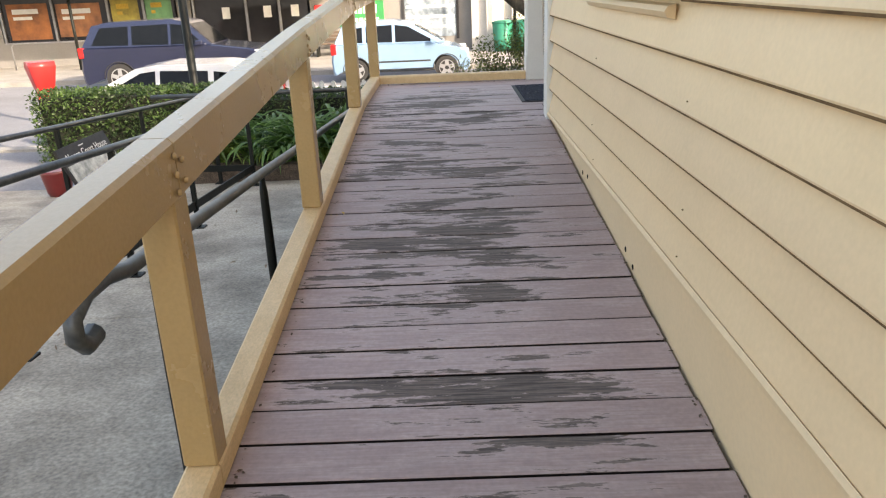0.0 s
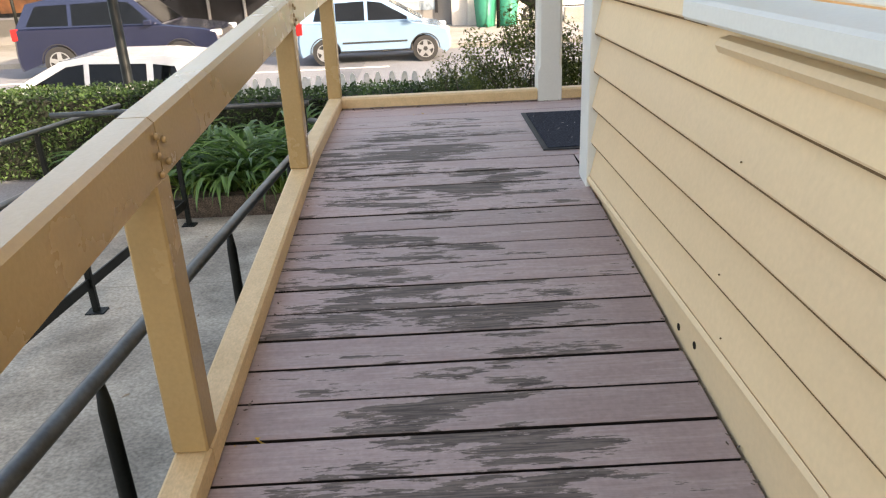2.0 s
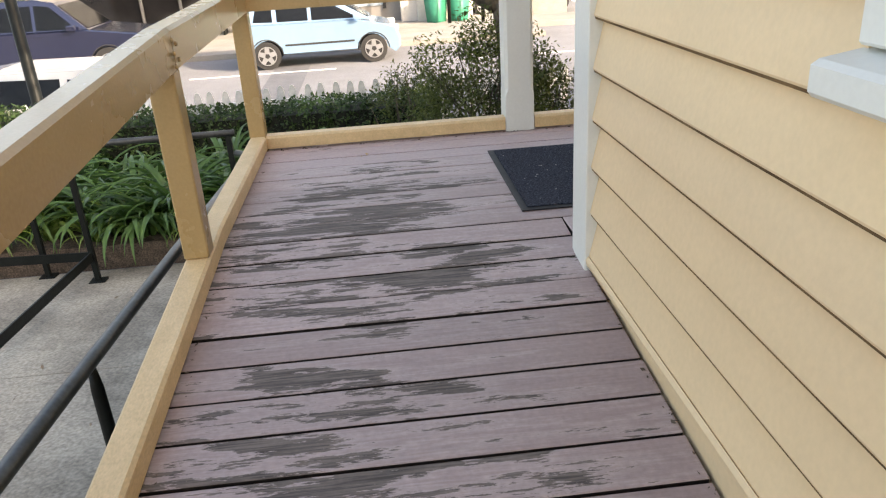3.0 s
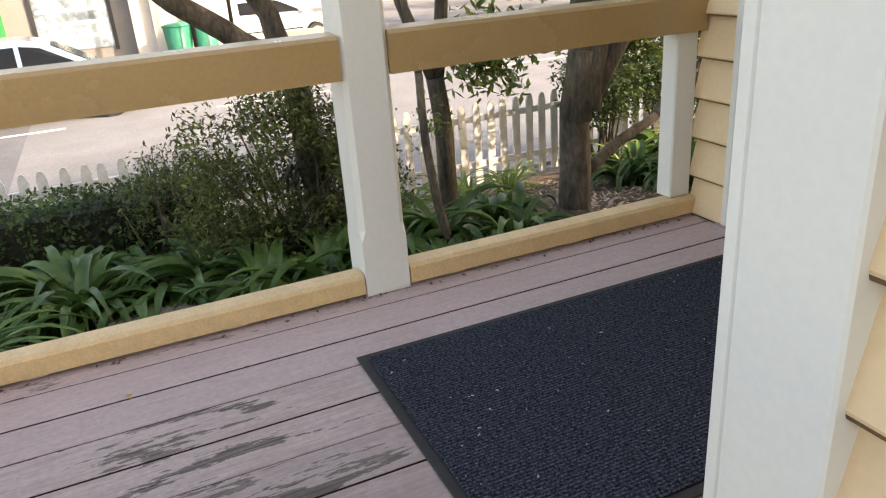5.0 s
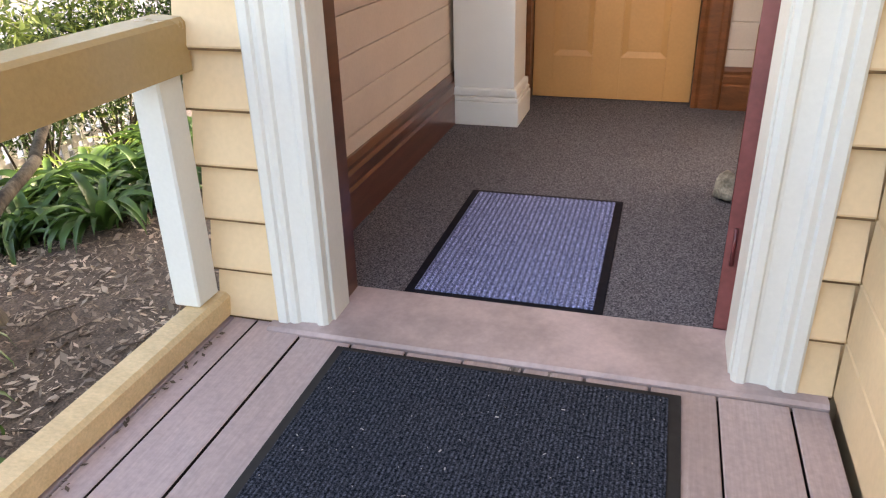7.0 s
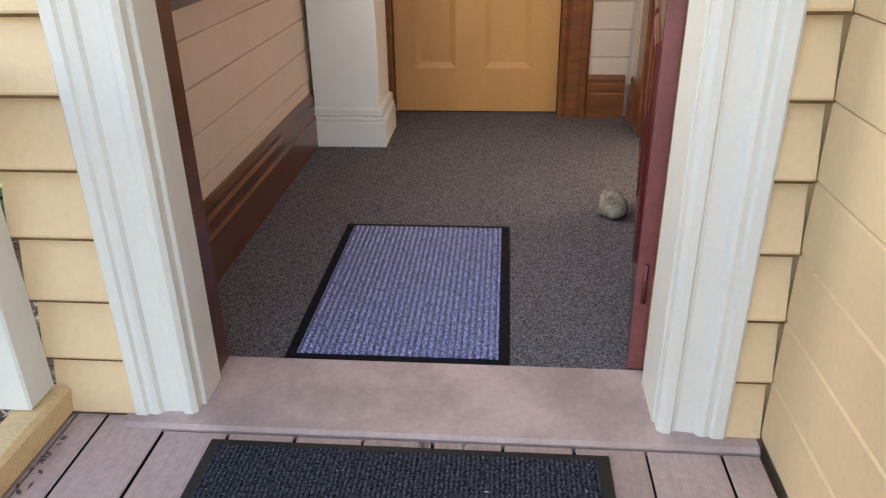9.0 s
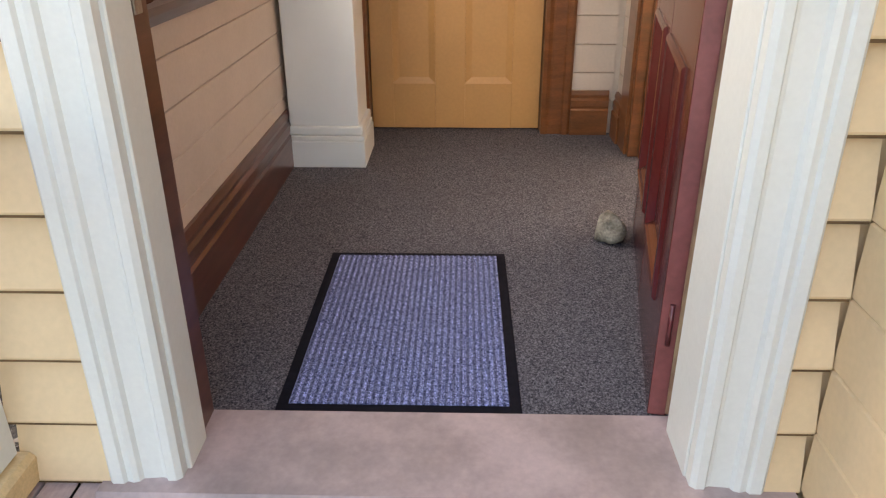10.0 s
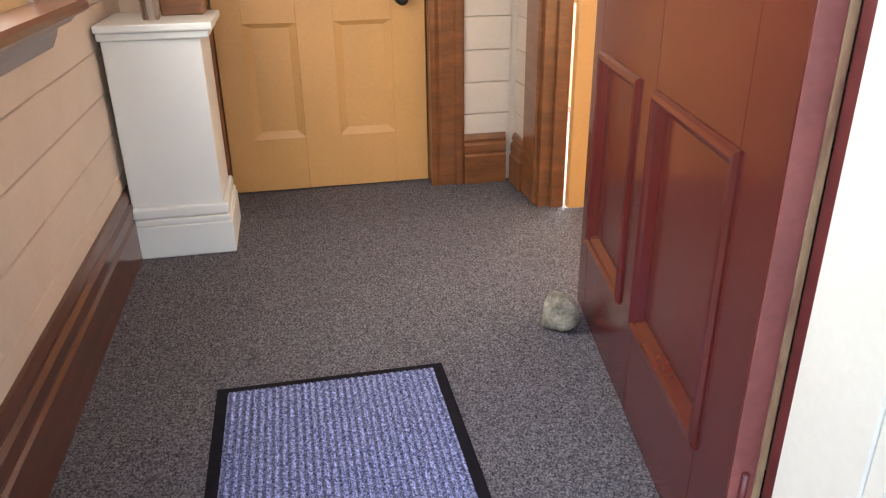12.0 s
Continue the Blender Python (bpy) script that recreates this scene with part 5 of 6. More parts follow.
part("post", box(-0.09, 0.09, -0.09, 0.09, 0, 1.05, 0.01), M_RED, red)
part("box", tube([(0, 0, 1.051), (0, 0, 1.09), (0, 0, 1.42), (0, 0, 1.50)], [0.14, 0.17, 0.25, 0.24], 4), M_RED, red)


# ---- street ----
def car(name, label, colour, length, width, height, body, cabin, wheels, wr, windows, at, rz, metal=0.4):
    """Profiles run nose to the +x side, in (x, z) over the ground; body and cabin are closed outlines."""
    M = material(name + "_paint", colour, 0.25, metal, amount=0.08, scale=2, coat=1.0)
    G = bpy.data.materials.get("car_glass") or material("car_glass", (0.010, 0.012, 0.014), 0.06, amount=0.2, scale=1.0, spec=0.45)
    T = bpy.data.materials.get("tyre") or material("tyre", (0.02, 0.02, 0.021), 0.8, amount=0.2)
    R = bpy.data.materials.get("alloy") or material("alloy", (0.55, 0.55, 0.56), 0.3, 0.8, amount=0.15)
    RL = bpy.data.materials.get("tail_lens") or material("tail_lens", (0.45, 0.02, 0.02), 0.15, amount=0.2)
    HL = bpy.data.materials.get("head_lens") or material("head_lens", (0.75, 0.77, 0.8), 0.08, amount=0.1)
    ob = thing(name, label, "car")
    W = width / 2
    zs = [z for _, z in body]
    belt = max(zs)
    bm = bmesh.new()
    cxm = sum(x for x, _ in body) / len(body)
    rings = []
    for y, k, dz in ((-W, 0.975, 0.02), (-W + 0.06, 1.0, 0.0), (W - 0.06, 1.0, 0.0), (W, 0.975, 0.02)):
        rings.append([bm.verts.new((cxm + (x - cxm) * k, y, z - (dz if z > 0.5 else -dz))) for x, z in body])
    n = len(body)
    for r0, r1 in zip(rings, rings[1:]):
        for i in range(n):
            bm.faces.new((r0[i], r0[(i + 1) % n], r1[(i + 1) % n], r1[i]))
    bm.faces.new(rings[0])
    bm.faces.new(rings[-1][::-1])
    bmesh.ops.recalc_face_normals(bm, faces=bm.faces[:])
    shell = part("body", bm, M, ob)

    def side(z):
        return W - 0.05 - 0.30 * max(0, z - belt + 0.12)

    bm = bmesh.new()
    ra = [bm.verts.new((x, -side(z), z)) for x, z in cabin]
    rb = [bm.verts.new((x, side(z), z)) for x, z in cabin]
    n = len(cabin)
    for i in range(n):
        bm.faces.new((ra[i], ra[(i + 1) % n], rb[(i + 1) % n], rb[i]))
    bm.faces.new(ra)
    bm.faces.new(rb[::-1])
    bmesh.ops.recalc_face_normals(bm, faces=bm.faces[:])
    bmesh.ops.bevel(bm, geom=[e for e in bm.edges if abs(e.verts[0].co.y - e.verts[1].co.y) < 0.02], offset=0.03, segments=2, affect="EDGES")
    part("cabin", bm, M, ob)
    for w in windows:
        for s in (-1, 1):
            bm = bmesh.new()
            a = [bm.verts.new((x, s * (side(z) + 0.006), z)) for x, z in w]
            bm.faces.new(a)
            bmesh.ops.solidify(bm, geom=bm.faces[:], thickness=0.004)
            part("side_window", bm, G, ob)
    # windscreen and rear window lie on the sloping ends of the cabin
    for (xa, za), (xb, zb) in ((cabin[-1], cabin[-2]), (cabin[0], cabin[1])):
        bm = bmesh.new()
        t0, t1 = 0.08, 0.9
        out = 0.012 if xa > cxm else -0.012
        lo = (xa + (xb - xa) * t0 + out, za + (zb - za) * t0 + 0.008)
        hi = (xa + (xb - xa) * t1 + out, za + (zb - za) * t1 + 0.008)
        q = [bm.verts.new((x, s * (side(z) - 0.07), z)) for (x, z), s in ((lo, -1), (lo, 1), (hi, 1), (hi, -1))]
        bm.faces.new(q)
        bmesh.ops.solidify(bm, geom=bm.faces[:], thickness=0.004)
        part("windscreen", bm, G, ob)
    for wx in wheels:
        for s in (-1, 1):
            wheel = part("wheel", disc_y(bmesh.new(), 0, 0, -0.10, 0.10, wr, 24), T, ob)
            wheel.location = (wx, s * (W - 0.09), wr)
            bm = disc_y(bmesh.new(), 0, 0, s * 0.095, s * 0.104, wr * 0.66, 24)
            part("rim_back", bm, T, wheel)
            bm = bmesh.new()
            for k in range(5):
                a = 2 * math.pi * k / 5 + 0.3
                u = Vector((math.cos(a), 0, math.sin(a)))
                v2 = Vector((-math.sin(a), 0, math.cos(a)))
                q = []
                for y in (s * 0.1045, s * 0.118):
                    for d, r in ((-0.06, 0.05), (0.06, 0.05), (0.045, wr * 0.64), (-0.045, wr * 0.64)):
                        q.append(bm.verts.new(u * r + v2 * d + Vector((0, y, 0))))
                for fc in ((0, 1, 2, 3), (7, 6, 5, 4), (0, 4, 5, 1), (1, 5, 6, 2), (2, 6, 7, 3), (3, 7, 4, 0)):
                    bm.faces.new([q[i] for i in fc])
            ring = [(wr * 0.62, s * 0.105), (wr * 0.68, s * 0.105), (wr * 0.68, s * 0.12), (wr * 0.62, s * 0.12)]
            nn = 24
            rr = [[bm.verts.new((r * math.cos(2 * math.pi * k / nn), y, r * math.sin(2 * math.pi * k / nn))) for r, y in ring] for k in range(nn)]
            for k in range(nn):
                for i in range(4):
                    bm.faces.new((rr[k][i], rr[k][(i + 1) % 4], rr[(k + 1) % nn][(i + 1) % 4], rr[(k + 1) % nn][i]))
            bmesh.ops.recalc_face_normals(bm, faces=bm.faces[:])
            part("rim", bm, R, wheel, "silver five-spoke alloy rim")
            arch = tube([(wx + (wr + 0.05) * math.cos(t), s * (W + 0.002), wr + (wr + 0.05) * math.sin(t)) for t in (math.pi * k / 12 for k in range(13))], 0.012, 6)
            part("wheel_arch", arch, T, ob)
    x0, x1 = min(x for x, _ in body), max(x for x, _ in body)
    for s in (-1, 1):
        part("side_trim", box(wheels[1] + wr + 0.12, wheels[0] - wr - 0.12, s * (W + 0.004) - 0.008, s * (W + 0.004) + 0.008, 0.50, 0.54, 0.004), T, ob)
        part("door_handle", box(-0.05, 0.12, s * (W + 0.006) - 0.012, s * (W + 0.006) + 0.012, belt - 0.13, belt - 0.10, 0.005), M, ob)
        part("wing_mirror", box(cabin[-1][0] - 0.42, cabin[-1][0] - 0.24, s * (W + 0.06) - 0.07, s * (W + 0.06) + 0.07, belt - 0.02, belt + 0.11, 0.03, 2), M, ob)
        part("tail_light", box(x0 - 0.004, x0 + 0.16, s * (W - 0.08) - 0.085, s * (W - 0.08) + 0.085, belt - 0.26, belt + 0.02, 0.02), RL, ob)
        part("headlight", box(x1 - 0.34, x1 - 0.03, s * (W - 0.14) - 0.13, s * (W - 0.14) + 0.13, belt - 0.34, belt - 0.20, 0.04, 2), HL, ob)
    ob.matrix_basis = pose(*at, 0, 0, rz)
    return ob


def hatch_body(l, nose, belt, tail, wheels, wr):
    """Outline with wheel cut-outs, from the tail round the sill to the nose and back over the top."""
    fw, rw = wheels
    g = 0.2
    pts = [(-l / 2, 0.30), (-l / 2 + 0.05, g)]
    for wx in (rw, fw):
        pts += [(wx + (wr + 0.05) * math.cos(t), max(g, wr + (wr + 0.05) * math.sin(t))) for t in (math.pi - math.pi * k / 8 for k in range(9))]
    pts += [(l / 2 - 0.12, g), (l / 2 - 0.01, 0.32), (l / 2, 0.5), (l / 2 - 0.08, nose - 0.08), (l / 2 - 0.35, nose), (l * 0.22, belt), (-l / 2 + 0.04, tail), (-l / 2 - 0.02, 0.6)]
    return pts


BW = (1.22, -1.22)
car("blue_car", "pale blue hatchback parked across the street", (0.27, 0.43, 0.60), 3.72, 1.72, 1.58,
    hatch_body(3.72, 0.84, 0.98, 1.00, BW, 0.31), [(-1.80, 0.98), (-1.56, 1.46), (-1.0, 1.57), (-0.2, 1.58), (0.30, 1.48), (1.22, 0.96)], BW, 0.31,
    [[(-0.92, 1.03), (-0.92, 1.44), (-0.22, 1.46), (-0.22, 1.02)], [(-0.14, 1.02), (-0.14, 1.46), (0.20, 1.41), (0.80, 1.08), (0.82, 1.01)], [(-1.46, 1.05), (-1.36, 1.38), (-1.02, 1.43), (-1.02, 1.03)]], (-1.30, 21.9, ROAD - 0.03), 1.5)
SW = (1.46, -1.46)
car("dark_suv", "dark blue large four-wheel drive parked by the shops", (0.014, 0.018, 0.048), 4.95, 1.98, 1.83,
    hatch_body(4.95, 1.02, 1.16, 1.18, SW, 0.38), [(-2.42, 1.16), (-2.12, 1.74), (-1.7, 1.82), (0.0, 1.84), (0.42, 1.76), (1.12, 1.14)], SW, 0.38,
    [[(-1.05, 1.22), (-1.05, 1.70), (-0.08, 1.72), (-0.08, 1.20)], [(0.0, 1.20), (0.0, 1.72), (0.32, 1.68), (0.80, 1.24), (0.80, 1.19)], [(-2.15, 1.24), (-1.9, 1.68), (-1.15, 1.70), (-1.15, 1.22)]], (-7.45, 22.0, ROAD - 0.03), 0.8)
WW = (1.22, -1.22)
white_car = car("white_car", "white hatchback parked behind the hedge", (0.62, 0.63, 0.64), 3.95, 1.70, 1.48,
    hatch_body(3.95, 0.76, 0.92, 0.96, WW, 0.30), [(-1.92, 0.94), (-1.62, 1.38), (-1.1, 1.46), (-0.1, 1.48), (0.3, 1.42), (1.25, 0.90)], WW, 0.30,
    [[(-0.98, 0.98), (-0.98, 1.34), (-0.14, 1.37), (-0.14, 0.97)], [(-0.06, 0.97), (-0.06, 1.37), (0.2, 1.34), (0.82, 1.00), (0.84, 0.96)], [(-1.5, 1.0), (-1.4, 1.28), (-1.08, 1.33), (-1.08, 0.98)]], (-5.2, 14.4, ROAD), 180.0, 0.0)
white_car.matrix_basis = pose(-5.2, 14.3, ROAD - 0.03, 0, 0, 180) @ Matrix.Diagonal((1, 1, 0.9, 1))
GW = (1.29, -1.29)
car("grey_car", "pale grey hatchback parked at the street corner", (0.62, 0.64, 0.66), 4.2, 1.76, 1.5,
    hatch_body(4.2, 0.80, 0.96, 1.00, GW, 0.31), [(-2.04, 0.98), (-1.72, 1.40), (-1.1, 1.5), (-0.2, 1.5), (0.25, 1.44), (1.25, 0.95)], GW, 0.31,
    [[(-1.02, 1.03), (-1.02, 1.38), (-0.22, 1.40), (-0.22, 1.02)], [(-0.14, 1.02), (-0.14, 1.40), (0.18, 1.37), (0.78, 1.08), (0.80, 1.01)]], (4.9, 29.6, ROAD), 2.0, 0.0)

# ---- shops ----
SY = 28.6
M_SHOPWALL = material("grey_render", (0.22, 0.21, 0.20), 0.8, amount=0.12, scale=0.9, grain=0.05, grain_scale=20)
M_SHOPCREAM = material("pale_render", (0.56, 0.53, 0.49), 0.8, amount=0.1, scale=0.9, grain=0.05, grain_scale=20)
M_SHINGLE = material("grey_shingle", (0.42, 0.41, 0.40), 0.85, amount=0.2, scale=3, grain=0.2, grain_scale=18)
M_SHOPGLASS = material("shop_glass", (0.025, 0.025, 0.028), 0.08, amount=0.5, scale=0.7, spec=0.5)
M_FRAME = material("dark_joinery", (0.03, 0.03, 0.032), 0.4, amount=0.2)
M_CONDUIT = material("grey_metal", (0.3, 0.3, 0.31), 0.4, 0.6, amount=0.2)
G0 = ROAD + 0.10
shop = thing("shop_building", "single-storey grey shop building with a shingled awning", "building")
part("wall", box(-40, -16.2, SY, SY + 9, G0 - 0.2, 4.6), M_SHOPWALL, shop)
part("wall", box(-16.2, -9.7, SY, SY + 0.25, G0 - 0.2, 0.0), M_SHOPWALL, shop)
part("wall", box(-9.7, -9.2, SY, SY + 0.25, G0 - 0.2, 2.2), M_SHOPWALL, shop)
part("wall", box(-4.9, 0.9, SY, SY + 9, G0 - 0.2, 4.6), M_SHOPWALL, shop)
part("wall", box(0.9, 3.2, SY - 0.5, SY + 9, G0 - 0.2, 4.6), M_SHOPCREAM, shop)
part("wall", box(-16.2, -4.9, SY, SY + 9, 2.2, 4.6), M_SHOPWALL, shop)
part("interior", box(-16.2, -4.9, SY + 3.0, SY + 3.2, G0 - 0.2, 2.2), M_DARK, shop)
part("awning_fascia", box(-40, -3.6, SY - 2.4, SY - 2.2, 1.55, 2.5, 0.02), M_SHINGLE, shop)
part("awning_soffit", box(-40, -3.6, SY - 2.2, SY - 0.002, 1.62, 1.72), M_FRAME, shop)
row_mesh = mesh_of("shingle_row", box(-40, -3.6, SY - 2.43, SY - 2.405, 0, 0.14, 0.004))
for k in range(6):
    part("shingle_row", row_mesh, M_SHINGLE, shop).location = (0, 0.004 * k, 1.58 + 0.15 * k)
for x0, x1 in ((-16.1, -14.3), (-14.2, -12.3), (-12.2, -11.0), (-10.9, -9.8), (-9.1, -7.3), (-7.2, -6.1), (-6.0, -5.0)):
    low = 0.02 if x1 < -9.5 else G0 + 0.05
    w = part("window", box(x0, x1, SY + 0.06, SY + 0.08, low, 1.6), M_SHOPGLASS, shop)
    part("frame", box(x0 - 0.05, x0 + 0.03, SY - 0.02, SY + 0.059, low, 1.6, 0.004), M_CONDUIT, w)
    part("sill", box(x0 - 0.05, x1 + 0.05, SY - 0.04, SY + 0.059, low - 0.06, low - 0.002, 0.004), M_CONDUIT, w)
posters = [(-15.9, -14.4, 0.1, 1.35, (0.60, 0.20, 0.05)), (-14.1, -12.5, 0.15, 1.3, (0.62, 0.24, 0.09)), (-12.1, -11.1, 0.05, 1.4, (0.70, 0.55, 0.08)), (-10.85, -9.9, 0.05, 1.4, (0.20, 0.50, 0.22))]
for i, (x0, x1, z0, z1, c) in enumerate(posters):
    po = thing("poster", "bright coloured advertising poster in the shop window", "poster", "posters in the shop window")
    part("sheet", box(x0, x1, SY + 0.045, SY + 0.055, z0, z1), material("poster_print", tuple(k * 0.7 for k in c), 0.4, dark=tuple(k * 0.25 for k in c), scale=1.4), po)
    bar = M_LINE if i < 2 else M_YLEAF
    part("bar", box(x0 + 0.2, x1 - 0.35, SY + 0.040, SY + 0.0445, z1 - 0.35, z1 - 0.18), bar, po)
    part("bar", box(x0 + 0.2, x1 - 0.6, SY + 0.040, SY + 0.0445, z1 - 0.55, z1 - 0.44), bar, po)
for x in (-8.1, -6.6, -5.6):
    no = tagged(part("notice", box(x, x + 0.28, SY + 0.045, SY + 0.055, 0.55, 0.95), M_LINE), "white paper notice on the shop glass", "notice", "notices on the glass")
gs = thing("shop_sign", "green shop sign with white lettering on the wall", "sign")
M_GREEN = material("green_sign", (0.02, 0.22, 0.07), 0.4, amount=0.1)
part("board", box(-4.05, -2.25, SY - 0.05, SY - 0.001, 0.12, 1.1, 0.005), M_GREEN, gs)
for z0, z1, a, b in ((0.55, 0.85, -3.7, -2.45), (0.24, 0.40, -3.7, -2.4)):
    for k in range(7):
        s = (b - a) / 7
        part("letter_bar", box(a + k * s, a + k * s + s * 0.72, SY - 0.056, SY - 0.0505, z0, z1), M_LINE, gs)
rs = tagged(part("red_sign", box(-4.75, -4.1, SY - 0.05, SY - 0.001, 0.05, 0.9, 0.005), M_RED), "red square sign on the shop wall", "sign")
sw = thing("shop_window", "shop window with white shelves and pale stickers", "window", kind="structure")
part("pane", box(-1.5, 0.35, SY - 0.03, SY - 0.001, -0.35, 1.3), material("sky_glass", (0.35, 0.42, 0.48), 0.1, dark=(0.12, 0.15, 0.18), scale=2.5), sw)
part("frame", box(-1.6, -1.5, SY - 0.06, SY - 0.001, -0.45, 1.4, 0.004), M_FRAME, sw)
part("frame", box(0.35, 0.45, SY - 0.06, SY - 0.001, -0.45, 1.4, 0.004), M_FRAME, sw)
for z in (-0.05, 0.3, 0.65, 1.0):
    part("slat", box(-1.45, 0.3, SY - 0.045, SY - 0.031, z, z + 0.10), M_LINE, sw)
for x in (1.55, 2.45):
    tagged(part("pillar", box(x - 0.14, x + 0.14, SY - 0.72, SY - 0.501, G0 - 0.1, 4.2, 0.01), M_SHOPCREAM), "pale rendered pillar of the shop wall", "pillar", "wall pillars")
bench = thing("bench", "brown slatted wooden bench outside the shops", "bench", at=(-4.0, 28.0, G0))
for k in range(4):
    part("slat", box(-0.8, 0.8, -0.22 + k * 0.11, -0.13 + k * 0.11, 0.42, 0.45, 0.005), M_TWIG, bench)
for k in range(3):
    part("slat", box(-0.8, 0.8, 0.24, 0.27, 0.52 + k * 0.12, 0.61 + k * 0.12, 0.005), M_TWIG, bench)
for x in (-0.65, 0.65):
    part("leg", box(x - 0.03, x + 0.03, -0.2, 0.23, 0, 0.415, 0.004), M_IRON, bench)
    part("back_post", box(x - 0.03, x + 0.03, 0.275, 0.31, 0, 0.88, 0.004), M_IRON, bench)
rack = thing("trolley_rail", "grey tubular metal rail on the shop pavement", "railing", at=(-13.4, 27.4, G0))
part("rail", tube([(-1.9, 0, 0), (-1.9, 0, 0.8), (-1.8, 0, 0.9), (1.7, 0, 0.9), (1.8, 0, 0.8), (1.8, 0, 0)], 0.025, 8), M_CONDUIT, rack)
for x in (-12.6,):
    ap = tagged(part("awning_post", tube([(x, 26.6, G0), (x, 26.6, 1.54)], 0.05, 10), M_IRON), "dark post holding the shop awning", "post")
for x in (1.95, 2.65):
    bn = thing("wheelie_bin", "green plastic rubbish bin on the pavement", "bin", "bins at the corner", at=(x, 27.3, G0 - 0.02))
    M_BIN = bpy.data.materials.get("bin_plastic") or material("bin_plastic", (0.02, 0.24, 0.15), 0.5, amount=0.2)
    part("tub", tube([(0, 0, 0.0), (0, 0, 0.05), (0, 0, 0.95)], [0.28, 0.30, 0.38], 4), M_BIN, bn)
    part("lid", tube([(0, 0, 0.951), (0, 0, 1.0), (0, 0, 1.06)], [0.40, 0.40, 0.2], 4), M_BIN, bn)
for x, y in ((2.3, 26.7), (3.3, 26.5)):
    tagged(part("bollard_post", tube([(x, y, G0 - 0.1), (x, y, 3.2)], 0.055, 10), M_IRON), "dark street pole on the corner pavement", "post", "street poles")
kerb_wall = tagged(part("low_wall", box(4.6, 6.2, 27.75, 27.95, ROAD, ROAD + 0.55, 0.02), M_PAVE), "low pale concrete wall by the corner", "wall")
far = thing("far_building", "pale two-storey building down the street", "building")
part("wall", box(8, 40, 44, 56, ROAD - 0.2, 6.0), M_SHOPCREAM, far)
part("roof", prism([(43.5, 6.001), (50, 8.5), (56.5, 6.001)], "x", 7.5, 40.5), M_ROOF, far)
for x in range(10, 38, 5):
    part("window", box(x, x + 2.0, 43.94, 43.999, 0.6, 2.4), M_SHOPGLASS, far)
    part("window", box(x, x + 2.0, 43.94, 43.999, 3.6, 5.2), M_SHOPGLASS, far)
wood_pts = []
for i in range(16):
    wood_pts += ball_points(420, (14 + i * 3.2, 30 + 6 * math.sin(i * 1.7), 1.6 + 0.8 * math.sin(i)), (2.6, 2.2, 2.4), 70 + i, 0.5)
tagged(part("far_trees", leaves_mesh("far_trees", wood_pts, 0.5, 71, 0.6), M_HEDGE), "green trees and bushes farther down the street", "trees", kind="stuff")


# ---- planks of the ramp and the landing ----
ramp_deck = thing("floor_ramp", "worn mauve-brown painted timber planks of the sloping ramp", "ramp", kind="structure")
PITCH = 0.1585
tilt = math.degrees(math.atan(SLOPE))


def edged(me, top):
    """Bare wood on the sides of a plank, blackened to paint in the gap shade."""
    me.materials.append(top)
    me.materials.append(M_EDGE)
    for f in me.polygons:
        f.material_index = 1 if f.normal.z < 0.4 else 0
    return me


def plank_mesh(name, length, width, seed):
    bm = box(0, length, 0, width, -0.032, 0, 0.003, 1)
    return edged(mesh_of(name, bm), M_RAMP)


widths = (0.1475, 0.1450, 0.1485, 0.1465)
plank_meshes = [plank_mesh("plank", XR - 0.020 - XL + 0.01, w, i) for i, w in enumerate(widths)]
rng = random.Random(11)
y = 6.033 - PITCH / math.sqrt(1 + SLOPE ** 2)
i = 0
while y > -2.8:
    p = part("plank", plank_meshes[(i * 7 + i // 3) % 4], M_RAMP, ramp_deck)
    p.matrix_basis = pose(XL - 0.012 + rng.uniform(-0.006, 0.004), y, ramp_z(y) + rng.uniform(-0.002, 0.0012), tilt + rng.uniform(-0.3, 0.3), rng.uniform(-0.1, 0.1), rng.uniform(-0.08, 0.08))
    y -= PITCH / math.sqrt(1 + SLOPE ** 2)
    i += 1
landing = thing("floor_landing", "mauve-brown painted timber planks of the porch landing", "floor", kind="structure")
y, i = 6.035, 0
span = 0.1645
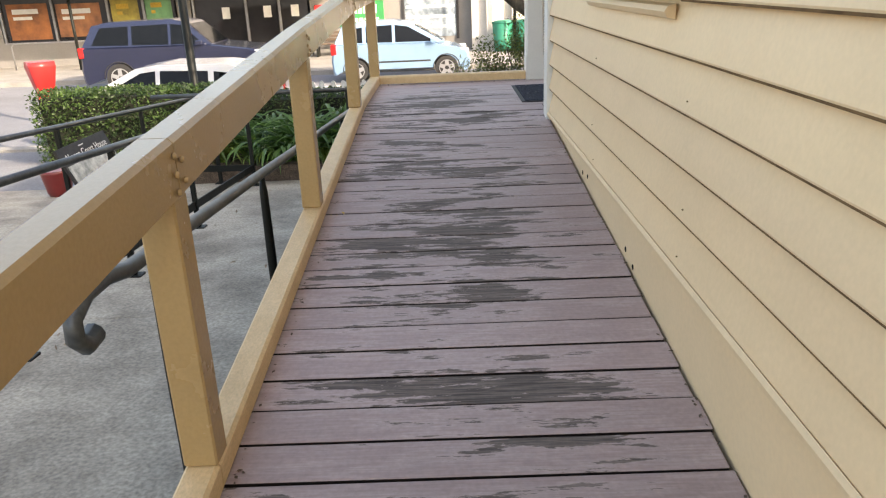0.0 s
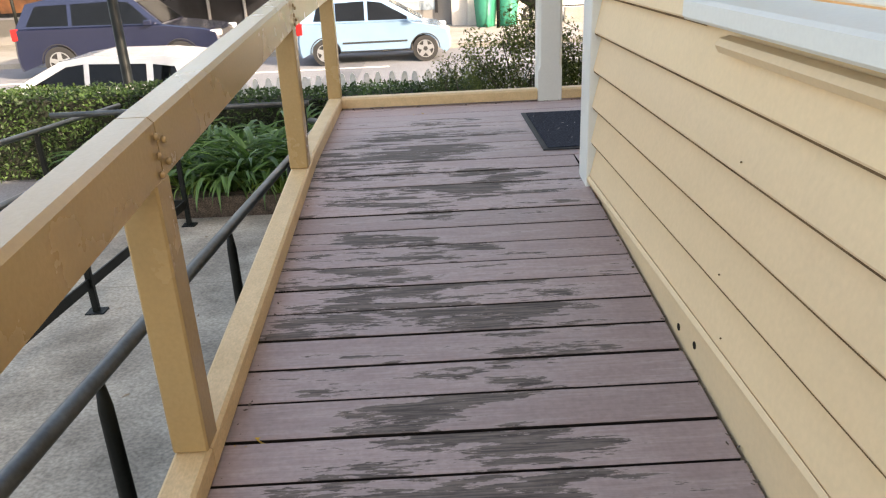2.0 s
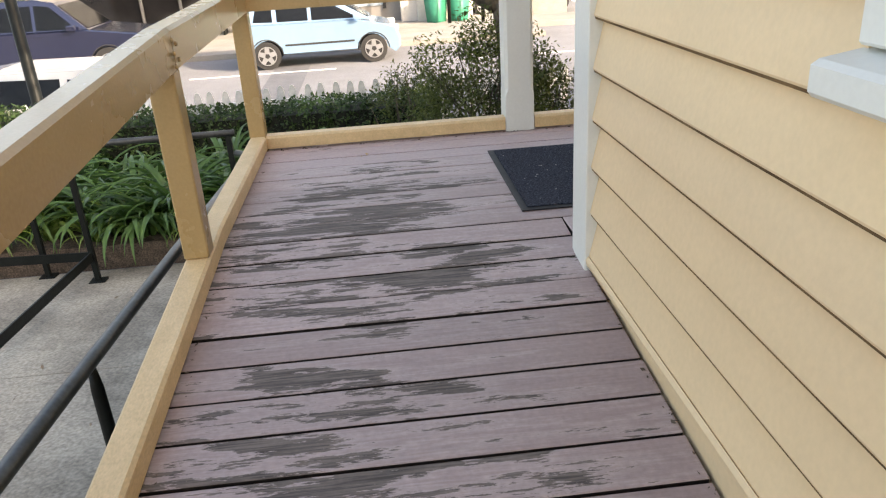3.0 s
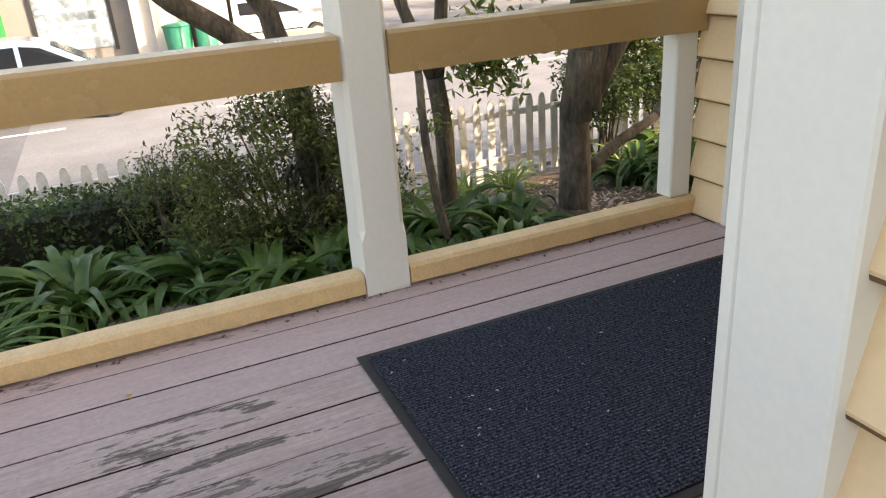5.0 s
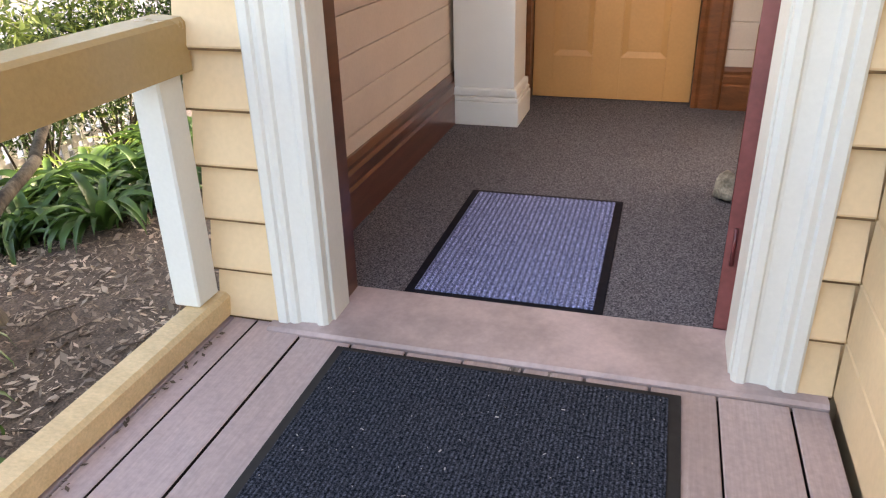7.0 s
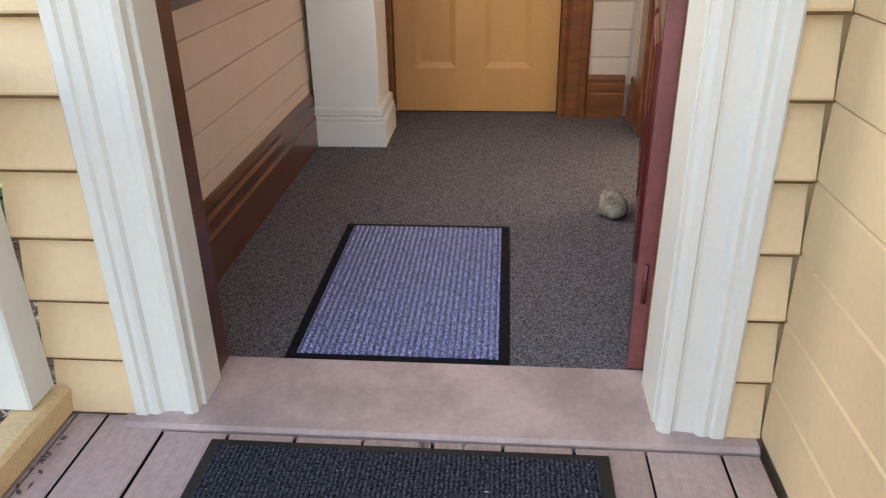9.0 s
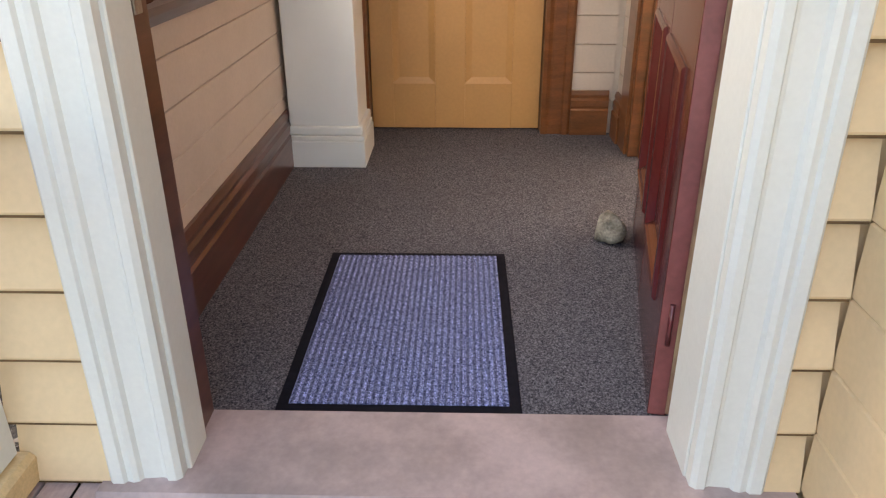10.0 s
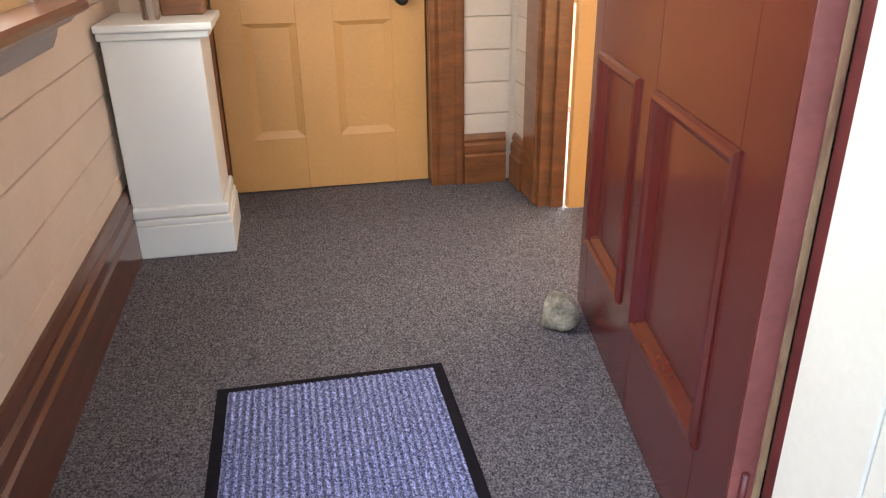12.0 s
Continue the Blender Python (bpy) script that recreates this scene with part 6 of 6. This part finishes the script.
while y < 7.42:
    x1 = 2.040 if y < 7.1 else 2.10
    x0 = XL - 0.012 if y < 7.0 else XL - 0.05
    w = min(span, 7.432 - y) - rng.uniform(0.005, 0.008)
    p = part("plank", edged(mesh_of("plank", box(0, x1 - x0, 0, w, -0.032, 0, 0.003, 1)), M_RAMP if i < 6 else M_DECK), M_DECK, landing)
    p.matrix_basis = pose(x0, y, L + rng.uniform(-0.0015, 0.0005), 0, 0, 0)
    y += span
    i += 1
for y0, y1 in ((5.776, 5.859), (5.865, 6.030)):
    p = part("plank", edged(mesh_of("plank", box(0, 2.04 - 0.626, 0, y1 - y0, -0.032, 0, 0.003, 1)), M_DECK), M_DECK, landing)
    p.location = (0.626, y0, L - 0.001)
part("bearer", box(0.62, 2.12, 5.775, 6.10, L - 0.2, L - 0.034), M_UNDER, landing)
part("nosing", box(XL - 0.05, 2.10, 7.4315, 7.535, L - 0.03, L - 0.001, 0.006, 2), M_DECK, landing)

# bits of leaf and dirt caught along the edges of the deck
rng = random.Random(21)
v, f = [], []
for i in range(480):
    k = i % 3
    if k == 0:
        x, y = XL + 0.012 + abs(rng.gauss(0, 0.012)), rng.uniform(-0.5, 7.3)
        z = ramp_z(y)
    elif k == 1:
        x, y = 0.620 - abs(rng.gauss(0, 0.010)), rng.uniform(-0.5, 5.5)
        z = ramp_z(y)
    else:
        x, y = rng.uniform(XL, 2.0), 7.424 - abs(rng.gauss(0, 0.014))
        z = L
    a, s = rng.uniform(0, 6.28), rng.choice((0.003, 0.004, 0.006, 0.010))
    d = Vector((math.cos(a), math.sin(a), rng.gauss(0, 0.2))) * s
    w = Vector((-math.sin(a), math.cos(a), rng.gauss(0, 0.3))) * s * 0.5
    p = Vector((x, y, z + 0.005))
    n = len(v)
    v += [tuple(p - d), tuple(p + w), tuple(p + d), tuple(p - w)]
    f.append((n, n + 1, n + 2, n + 3))
tagged(part("edge_litter", crowd("edge_litter", v, f), M_TWIG), "dark bits of dead leaf along the deck edges", "leaf litter", kind="stuff")
